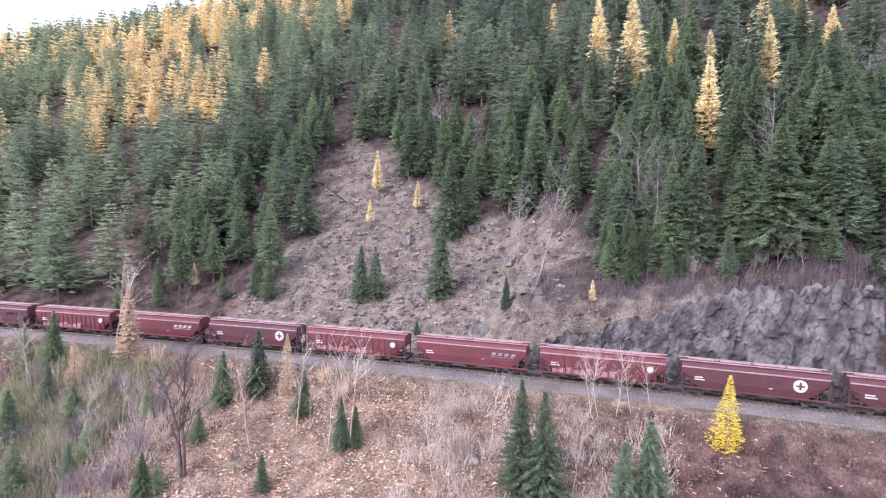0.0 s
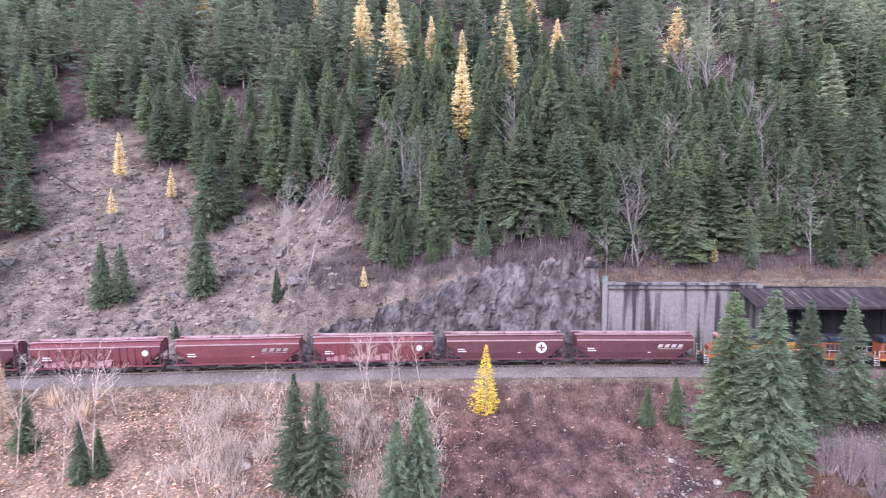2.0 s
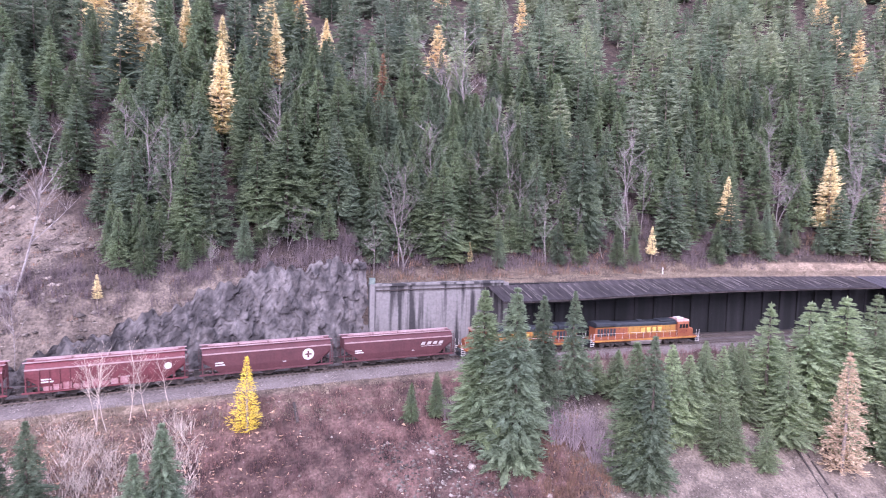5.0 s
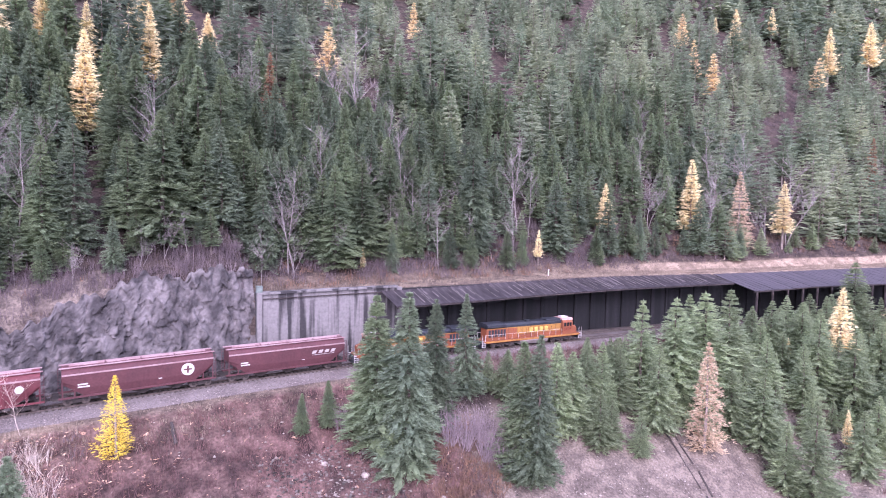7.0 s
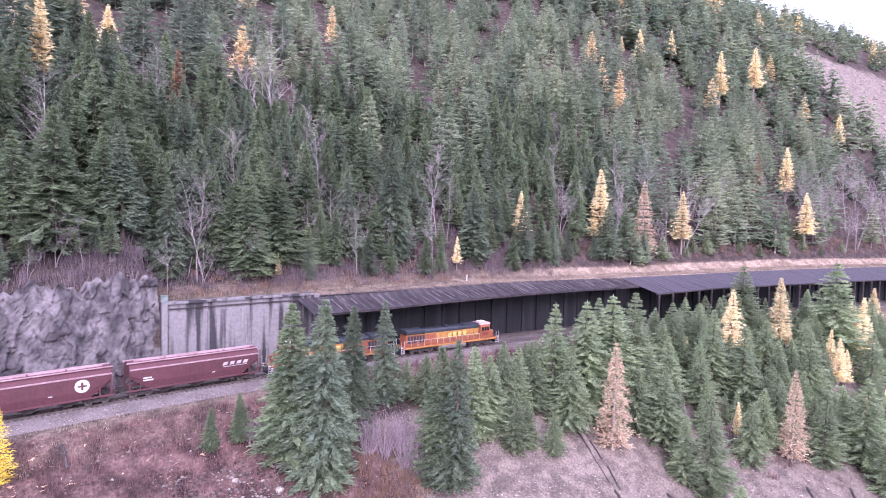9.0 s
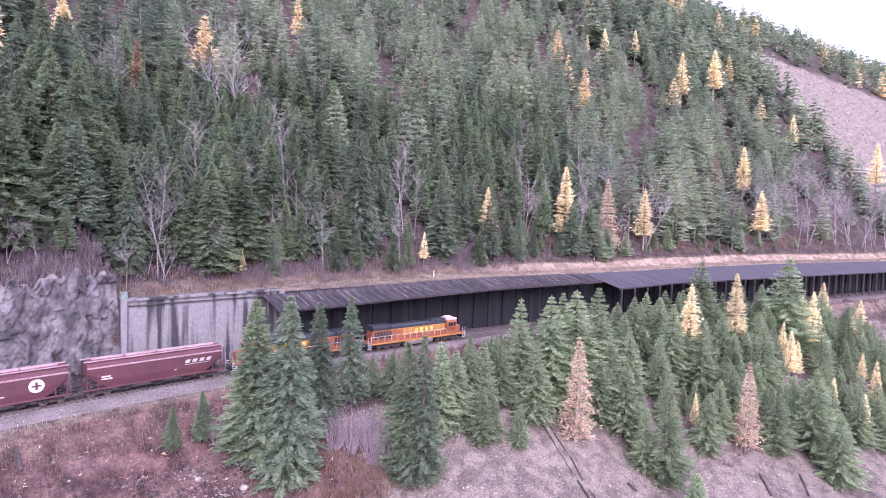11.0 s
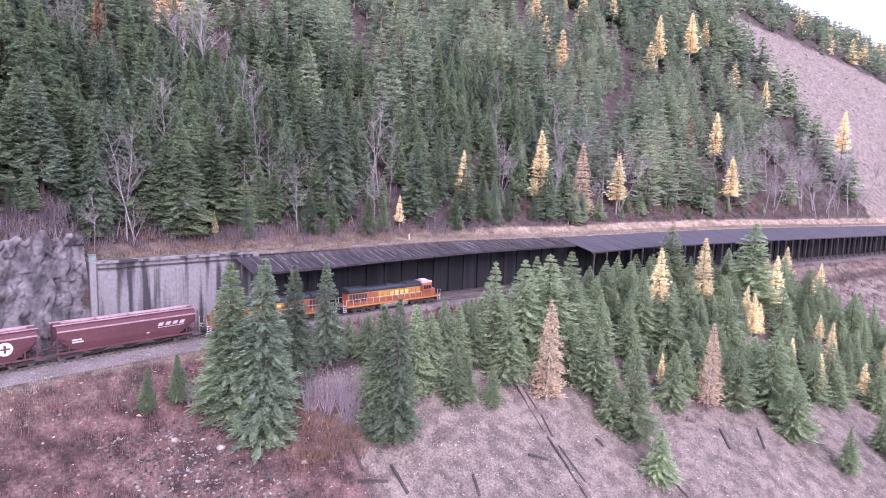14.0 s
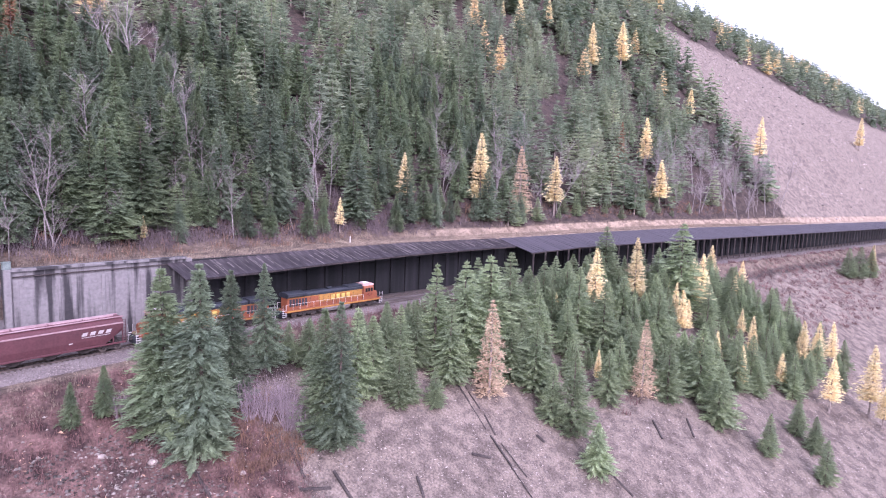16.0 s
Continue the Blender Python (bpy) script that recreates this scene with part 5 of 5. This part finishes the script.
place_near_wood()
rng = random.Random(7)
SHAPES = ((0.20, 0.06), (0.21, 0.10), (0.165, 0.14), (0.22, 0.08), (0.185, 0.18))
mid_kinds = [conifer_arrays(rng, 1.0, rr, 19, 6, 2, bare=bb, droop=0.45, gaps=0.06, thin=1.75, power=0.75, clumps=5, boughs=1) for rr, bb in SHAPES]
gold_kinds = [conifer_arrays(rng, 1.0, rr * 0.95, 17, 8, 2, bare=bb + 0.1, droop=0.15, gaps=0.12, thin=1.5, power=0.8, clumps=5, boughs=1) for rr, bb in SHAPES]
far_kinds = [conifer_arrays(rng, 1.0, rr * 1.05, 11, 5, 1, bare=bb * 0.6, droop=0.45, thin=1.7, power=0.7) for rr, bb in SHAPES]


def joined_wood(name, label, sites, material, pale=False):
    parts, trunks = [], []
    for i, (s, o, x, y) in enumerate(sites):
        d = math.hypot(x, y)
        b = ((gold_kinds if pale else mid_kinds) if d < 330 else far_kinds)[i % 5]
        h = nr.uniform(14, 25) if not pale else nr.uniform(15, 24)
        a, w = i * 1.7, h * nr.uniform(1.05, 1.45) * (0.9 if pale else 1.0)
        c, sn = math.cos(a) * w, math.sin(a) * w
        z = float(land(s, o)) - 0.4
        parts.append(b @ np.array([[c, sn, 0], [-sn, c, 0], [0, 0, h]], np.float32) + np.array([x, y, z], np.float32))
        if d < 330:
            r = 0.013 * h
            ring = [np.array([r * math.cos(q), r * math.sin(q), 0]) for q in (0.3, 2.4, 4.5)]
            top = np.array([0, 0, h * 0.9])
            for q in range(3):
                trunks.append(np.array([ring[q], ring[(q + 1) % 3], top]) + np.array([x, y, z]))
    ob = mesh_ob(name, *soup(np.concatenate(parts)), material)
    tone = ob.data.attributes.new("tone", "FLOAT", "POINT")
    tone.data.foreach_set("value", np.concatenate([np.full(len(q), nr.rand(), np.float32) for q in parts]))
    tagged(ob, label, "forest", kind="stuff")
    if trunks:
        tagged(mesh_ob("trunks", *soup(np.concatenate(trunks).astype(np.float32)), M_PALEBARK, ob), kind="stuff")
    return ob


def golden(s, o):
    """Share of larches among the trees, high on the mountain to the west."""
    return 0.72 * np.clip((-70 - s) / 50, 0, 1) * np.clip((o - 45) / 40, 0, 1) * np.clip(0.7 + np.sin(s * 0.045 + o * 0.02) + np.sin(o * 0.06 - s * 0.018), 0.12, 1) + 0.015 + 0.05 * (s > 300) * (o > 80)


mid_sites = place_random(1800, (-330, 480), (13, 230), 1.0, lambda s, o: wooded(s, o) and not (-75 < s < 200 and o < 75 and nr.rand() < (0.7 if o < 32 else 0.5)), 3.4)
back_sites = place_random(3000, (-800, 1150), (60, 520), 1.0, lambda s, o: (s < -330 or s > 480 or o > 230) and not is_slide(np.float64(s), np.float64(o)), 5.0)
every = mid_sites + back_sites
gold = [q for q in every if nr.rand() < golden(q[0], q[1])]
gold_set = set((q[0], q[1]) for q in gold)
def old_wood(s, o):
    """The old dark stand lies above the rock cut; the younger wood on both sides is lighter, partly from haze put into
    its colour.
    """
    return -75 + 16 * math.sin(o * 0.06) < s < 95 + 14 * math.sin(o * 0.07)


green = [q for q in every if (q[0], q[1]) not in gold_set]
joined_wood("fir_woods", "dense dark old fir forest above the rock cut", [q for q in green if old_wood(*q[:2])], M_DARKFIR)
joined_wood("spruce_woods", "younger grey-green spruce forest on the mountainside, its colour paled for haze", [q for q in green if not old_wood(*q[:2])], M_FAR)
joined_wood("larch_woods", "golden autumn larches scattered through the forest", gold, M_FARLARCH, True)

# leafless aspens at the foot of the far slope
for s, o, x, y in place_random(24, (262, 372), (18, 42), 1.3, lambda s, o: True, 3.5):
    plant("bare", [(x, y, nr.uniform(14, 23))])
# leafless saplings in the thicket behind the wall
for s, o, x, y in place_random(18, (62, 118), (17.5, 30), 1.2, lambda s, o: True, 2.6):
    plant("bare", [(x, y, nr.uniform(8, 16))])
# young firs along the upper edge of the bench
for s, o, x, y in place_random(46, (84, 300), (18.5, 32), 1.4, lambda s, o: True, 3.6):
    plant("bank_fir", [(x, y, nr.uniform(4, 9.5))])
# leafless thicket and young firs low on the slope to the west
for s, o, x, y in place_random(34, (-85, 8), (-34, -9), 1.0, lambda s, o: s < -25 or nr.rand() < 0.3, 2.5):
    plant(("tan_bare" if nr.rand() < 0.6 else "bare") if nr.rand() < 0.75 else "bank_fir", [(x, y, nr.uniform(4, 8.5))])
# bank below the snow shed
bank = place_random(215, (90, 250), (-52, -7.5), 0.7, lambda s, o: o > -15 - (s - 90) * 0.30 and all((plan(s, o)[0] - a) ** 2 + (plan(s, o)[1] - b) ** 2 > 7 for a, b in TREES), 2.9)
for s, o, x, y in bank:
    # next to the line they are still low
    room = -0.28 * o - 0.4 + float(np.interp(s, [125, 165], [0, 6])) - float(land(s, o))
    plant("larch" if s > 150 and nr.rand() < 0.1 else "bank_fir", [(x, y, max(2.0, min(nr.uniform(5, 12.5), room)))])


# ---------------------------------------------------------------- brush, stones, timber
def scatter(n, s_range, o_range, keep=None, bias=1.0):
    s, o = nr.uniform(*s_range, n), o_range[0] + (o_range[1] - o_range[0]) * nr.rand(n) ** bias
    if keep is not None:
        q = keep(s, o)
        s, o = s[q], o[q]
    x, y = plan(s, o)
    return np.stack([x, y, land(s, o)], -1)


def brush(name, label, P, material, stems, h, spread, width, category="brush", lean=0.35):
    """Clumps of thin upright stems, each a narrow blade."""
    n = len(P)
    base = P[:, None, :] + nr.uniform(-1, 1, (n, stems, 3)) * np.array([spread, spread, 0])
    size = nr.uniform(0.5, 1.2, (n, 1, 1)) * h
    tip = base + np.concatenate([nr.uniform(-lean, lean, (n, stems, 2)) * size, nr.uniform(0.55, 1.1, (n, stems, 1)) * size], -1)
    ang = nr.uniform(0, 6.283, (n, stems, 1))
    side = np.concatenate([np.cos(ang), np.sin(ang), np.zeros_like(ang)], -1) * width
    V = np.stack([base - side - np.array([0, 0, 0.1]), base + side - np.array([0, 0, 0.1]), tip], 2).reshape(-1, 3)
    ob = mesh_ob(name, *soup(V.astype(np.float32)), material)
    return tagged(ob, label, category, kind="stuff")


OCT = np.array([(1, 0, 0), (0, 1, 0), (-1, 0, 0), (0, -1, 0), (0, 0, 1), (0, 0, -0.6)], float)
OCTF = np.array([(0, 1, 4), (1, 2, 4), (2, 3, 4), (3, 0, 4), (1, 0, 5), (2, 1, 5), (3, 2, 5), (0, 3, 5)])


def stones(name, label, P, material, lo, hi, power=3.0, flat=0.6):
    n = len(P)
    size = lo + (hi - lo) * nr.rand(n) ** power
    v = OCT[None] * nr.uniform(0.6, 1.3, (n, 6, 1)) * size[:, None, None] * np.array([1, 1, flat])
    a = nr.uniform(0, 6.283, n)
    c, s = np.cos(a)[:, None], np.sin(a)[:, None]
    v = np.stack([v[..., 0] * c - v[..., 1] * s, v[..., 0] * s + v[..., 1] * c, v[..., 2]], -1) + P[:, None, :]
    f = (OCTF[None] + 6 * np.arange(n)[:, None, None]).reshape(-1, 3)
    ob = mesh_ob(name, v.reshape(-1, 3), f, material)
    return tagged(ob, label, "stones", kind="stuff")


def leaves(name, label, P, material, lo, hi):
    """Loose flat pieces, each one tilted facet lying on the ground."""
    n = len(P)
    size = nr.uniform(lo, hi, (n, 1, 1))
    v = nr.normal(0, 0.6, (n, 3, 3)) * size * np.array([1, 1, 0.45]) + P[:, None, :] + np.array([0, 0, 0.06])
    return tagged(mesh_ob(name, *soup(v.reshape(-1, 3).astype(np.float32)), material), label, "litter", kind="stuff")


stones("talus_rocks", "loose grey rocks lying on the talus slope", scatter(9000, (-50, 28), (8, 76), is_talus, 1.2), M_SCREE, 0.06, 0.9, 5)
stones("bank_rocks", "broken grey stone dumped on the bank", scatter(6500, (48, 80), (-32, -15), lambda s, o: (np.abs(s - 64 + (o + 20) * 0.5) < 7)), M_RUBBLE, 0.05, 0.36, 2.5)
stones("scree_stones", "small grey scree stones on the bank", scatter(8000, (80, 230), (-70, -10), None, 1.0), M_STONE, 0.04, 0.3, 4)
stones("slope_stones", "scattered stones among the dry leaves", scatter(3500, (-50, 80), (-40, -8)), M_STONE, 0.04, 0.32, 5)
leaves("leaf_litter", "fallen tan and orange leaves covering the slope", scatter(190000, (-75, 86), (-42, -7.2), lambda s, o: nr.rand(len(s)) < np.clip(1.15 - s / 42, 0.03, 1)), M_LITTER, 0.11, 0.36)
leaves("bank_chips", "broken grey stone chips covering the scree bank", scatter(70000, (60, 260), (-75, -9), lambda s, o: nr.rand(len(s)) < np.clip((s - 55) / 30, 0, 1)), M_STONE, 0.07, 0.27)
leaves("talus_chips", "broken stone chips covering the talus", scatter(45000, (-50, 28), (8, 76), is_talus), M_SCREE, 0.10, 0.36)
stones("slide_rocks", "pale boulders on the bare far slide", scatter(2500, (380, 760), (17, 150), is_slide), M_STONE, 0.2, 1.4, 4)
stones("ballast_stones", "loose crushed ballast stones along the track shoulder", scatter(10000, (-60, 150), (-6.6, -1.6)) + np.array([0, 0, 0.32]), M_STONE, 0.03, 0.1, 1.5)
red_side = lambda s, o: nr.rand(len(s)) < np.clip(0.2 + (s - 8) / 36, 0.04, 1) * (s < 84)
brush("red_brush", "low leafless red-brown brush on the slope", scatter(9000, (-75, 86), (-40, -7.5), red_side), M_REDTWIG, 14, 0.95, 0.7, 0.03)
brush("grey_brush", "tangled leafless grey brush on the slope", scatter(1500, (-90, 40), (-40, -8), lambda s, o: nr.rand(len(s)) < np.clip((-15 - s) / 50, 0.06, 1)), M_TWIG, 22, 2.0, 0.9, 0.035)
brush("pale_brush", "tangled pale leafless shrubs on the slope", scatter(480, (4, 35), (-26, -8.5), lambda s, o: np.sin(s * 0.7 + o * 0.3) + np.sin(o * 0.9 - s * 0.2) > -0.3), M_PALETWIG, 28, 2.5, 0.9, 0.034, lean=0.6)
brush("grey_thicket", "dense pale grey leafless thicket low on the slope", scatter(300, (-60, -28), (-36, -13)), M_PALETWIG, 30, 3.8, 1.0, 0.03, lean=0.5)
brush("dry_grass", "tall dry tan grass along the track shoulder", scatter(4200, (-90, 110), (-11.5, -6.2), lambda s, o: (s < 35) | (nr.rand(len(s)) < 0.3), 0.8), M_TAN, 12, 0.6, 0.5, 0.03)
brush("shoulder_brush", "reddish leafless brush along the track shoulder", scatter(420, (86, 185), (-10.5, -5.6)), M_REDTWIG, 18, 1.9, 0.8, 0.04)
brush("bench_grass", "dry tan grass on the bench above the shed", scatter(5200, (S_WALL, 390), (9.2, 19), lambda s, o: (s > 120) | (nr.rand(len(s)) < 0.5)), M_TAN, 10, 0.55, 0.6, 0.04)
brush("edge_grass", "dry grass and needles spilling over the top edge of the roof", scatter(1500, (S_WALL + 2, 330), (8.3, 9.3)), M_TAN, 10, 0.4, 0.6, 0.05)
brush("bench_brush", "rusty low brush at the forest edge above the wall", scatter(1300, (S_WALL, 330), (15, 26), lambda s, o: (s < 130) | (o > 20)), M_ORANGE, 14, 1.4, 0.8, 0.05)
brush("forest_brush", "leafless violet-grey undergrowth beneath the firs", scatter(4200, (-80, 330), (11, 90), lambda s, o: ~is_talus(s, o) & ((s < S_WALL) | (o > 18))), M_TWIG, 18, 2.4, 1.6, 0.045)
brush("talus_brush", "thin dry brush growing on the talus", scatter(800, (-50, 32), (8, 60)), M_TWIG, 16, 1.5, 0.7, 0.03)
brush("talus_ferns", "rusty dry plants among the talus rocks", scatter(700, (-48, 40), (8, 60)), M_ORANGE, 12, 0.8, 0.8, 0.05)
brush("wall_thicket", "dark leafless thicket at the forest edge behind the wall", scatter(700, (58, 150), (16.5, 32)), M_TWIG, 22, 2.8, 1.2, 0.04)
brush("cliff_brush", "leafless brush on top of the rock cut", scatter(450, (14, 61), (10.0, 16)), M_TWIG, 18, 2.2, 0.7, 0.035)
brush("bank_brush", "grey and red brush below the snow shed", scatter(1500, (150, 420), (-40, -5)), M_REDTWIG, 14, 1.5, 0.9, 0.06)
brush("olive_shrubs", "dense olive-green autumn shrubs low on the slope", scatter(420, (-66, -40), (-32, -9)), M_OLIVE, 40, 2.6, 1.1, 0.09, lean=0.5)
brush("peach_shrubs", "pale orange autumn shrubs beside the railway", scatter(13, (-60, -8), (-13, -8)), M_PEACH, 60, 3.4, 1.0, 0.07, lean=0.35)
brush("rusty_ferns", "rust-orange dry ferns beneath the willows", scatter(260, (74, 86), (-26, -15)), M_ORANGE, 18, 1.0, 0.6, 0.05)


def willow(x, y, h, seed):
    t = new("willow_bush")
    tagged(t, "leafless violet-grey willow bush with many upright stems", "bush", group="willows on the bank")
    r = random.Random(seed)
    s, o = unplan(x, y)
    z = float(land(s, o))
    for g in range(5):
        V, Fq = [], []
        for k in range(10):
            a, b = r.uniform(0, 6.28), r.uniform(0, 0.5)
            p = Vector((0.9 * math.cos(a) * r.random(), 0.9 * math.sin(a) * r.random(), -0.2))
            d = Vector((math.cos(a) * b, math.sin(a) * b, 1)).normalized()
            branch_rec(r, p, d, h * r.uniform(0.6, 1.05), 0.05, 2, V, Fq, 3)
        part("stem_clump", simple_mesh("stem_clump", V, Fq), M_WILLOW, t)
    t.matrix_basis = Matrix.Translation((x, y, z))


willow(68.7, 38.5, 6.0, 1)
willow(67.1, 40.0, 5.5, 2)
willow(69.9, 35.8, 6.0, 3)
willow(70.5, 33.5, 5.0, 4)
willow(71.5, 37.5, 5.5, 5)
willow(57.5, 50.5, 3.2, 6)
willow(-38.9, 70.9, 4.2, 7)
willow(-37.9, 75.3, 4.6, 8)
willow(-46.5, 77.7, 5.0, 9)
willow(-38.2, 82.5, 4.2, 10)
willow(-60.5, 89.5, 5.0, 11)
willow(-56.0, 78.1, 5.0, 12)
willow(-45.7, 85.8, 4.5, 13)
willow(-43.5, 70.3, 4.0, 14)
willow(-36.0, 86.0, 4.0, 15)


def log(x0, y0, x1, y1, r=0.22, lift=0.12):
    t = new("fallen_timber")
    s0, o0 = unplan(x0, y0)
    s1, o1 = unplan(x1, y1)
    a, b = Vector((x0, y0, float(land(s0, o0)) + lift)), Vector((x1, y1, float(land(s1, o1)) + lift))
    tagged(t, "old black timber lying on the scree slope", "timber", group="timbers on the bank")
    d = b - a
    me = box_mesh("beam", d.length, r * 1.6, r * 1.6, 0.05)
    part("beam", me, M_LOG, t, m=Matrix.Translation((a + b) / 2) @ d.to_track_quat("X", "Z").to_matrix().to_4x4())


log(57.5, 41.3, 55.7, 37.5)
log(67.1, 33.9, 65.0, 30.9)
log(68.3, 28.5, 66.4, 25.2)
log(74.6, 19.1, 72.2, 17.4)
log(63.2, 30.6, 66.2, 27.9)
log(115.9, -16.6, 111.6, -17.9)
log(122.5, -24.0, 117.3, -24.5)
log(96.8, -6.7, 94.0, -11.3)
log(96.1, 4.4, 95.4, 3.0)
log(-28.0, 152.7, -19.8, 142.9)
log(41.6, 62.4, 40.5, 59.7)
log(84.3, 13.3, 85.8, 10.6)


# a broken line of timbers running down the scree
log_rng = random.Random(77)
for side in (0.0, 1.3):
    u = 0.0
    while u < 0.9:
        v = min(1.0, u + log_rng.uniform(0.14, 0.3))
        jx, jy = log_rng.uniform(-0.25, 0.25), log_rng.uniform(-0.25, 0.25)
        log(98.8 - 16.4 * u + side * 0.6 + jx, 20.4 - 16.8 * u - side * 0.9, 98.8 - 16.4 * v + side * 0.6, 20.4 - 16.8 * v - side * 0.9 + jy, r=log_rng.uniform(0.1, 0.17))
        u = v + log_rng.uniform(0.0, 0.07)


def outcrop(s, o, w, h, seed):
    """A broken ledge of bedrock standing out of the talus, block by block."""
    r = random.Random(seed)
    ob = new("rock_outcrop")
    tagged(ob, "dark broken bedrock ledge standing out of the talus", "rock outcrop", group="ledges on the talus")
    for k in range(r.randint(5, 8)):
        bm = bmesh.new()
        a, b, c = w * r.uniform(0.15, 0.4), w * r.uniform(0.12, 0.25), h * r.uniform(0.3, 0.7)
        m = Matrix.Translation((r.uniform(-0.4, 0.4) * w, r.uniform(-0.15, 0.25) * w, r.uniform(-0.12, 0.2) * h)) @ Euler((r.uniform(-0.4, 0.3), r.uniform(-0.4, 0.4), r.uniform(-0.5, 0.5))).to_matrix().to_4x4()
        for q in bmesh.ops.create_cube(bm, size=1, matrix=m @ Matrix.Diagonal((a, b, c, 1)))["verts"]:
            q.co += Vector((r.uniform(-1, 1) * a, r.uniform(-1, 1) * b, r.uniform(-1, 1) * c)) * 0.3
        bmesh.ops.bevel(bm, geom=bm.edges[:], offset=0.05, segments=1, affect="EDGES")
        part("rock_block", bm, M_LEDGE, ob)
    ob.matrix_basis = at_line(s, o, float(land(s, o)))


for k, (s, o, w, h) in enumerate([(-33, 33, 5, 2.2), (-24, 38, 4, 2), (-16, 34, 5, 3), (-11, 40, 4, 2.5), (-4, 30, 5, 2.5), (2, 24, 5, 2.2), (8, 20, 6, 2.5), (13, 16, 6, 2.5), (5, 13, 6, 2.4), (-3, 12, 5, 1.8), (-12, 14, 4, 1.6), (-36, 20, 4, 1.6), (-40, 28, 5, 2), (-27, 50, 4, 2), (-34, 60, 4, 2), (0, 37, 5, 2.2), (9, 27, 5, 2.4), (-8, 20, 4, 1.7)]):
    outcrop(s, o, w, h, 100 + k)


def boulder(x, y, size, seed):
    r = random.Random(seed)
    bm = bmesh.new()
    bmesh.ops.create_icosphere(bm, subdivisions=2, radius=size)
    for v in bm.verts:
        v.co *= 1 + 0.25 * noise.noise(v.co * (1.3 / size) + Vector((seed, 0, 0)))
        v.co.z *= 0.7
    me = finish("boulder", bm)
    me.materials.append(M_STONE)
    ob = new("boulder", me)
    s, o = unplan(x, y)
    ob.matrix_basis = Matrix.Translation((x, y, float(land(s, o)) + size * 0.15)) @ Matrix.Rotation(r.uniform(0, 6), 4, "Z")
    tagged(ob, "pale grey boulder resting on the slope", "boulder", group="boulders on the slope")


for k, (x, y, size) in enumerate([(29.1, 66.2, 0.55), (6.7, 66.2, 0.6), (55.1, 44.3, 0.5), (52.6, 48.6, 0.4), (62.0, 40.5, 0.45), (60.5, 36.5, 0.4)]):
    boulder(x, y, size, k)
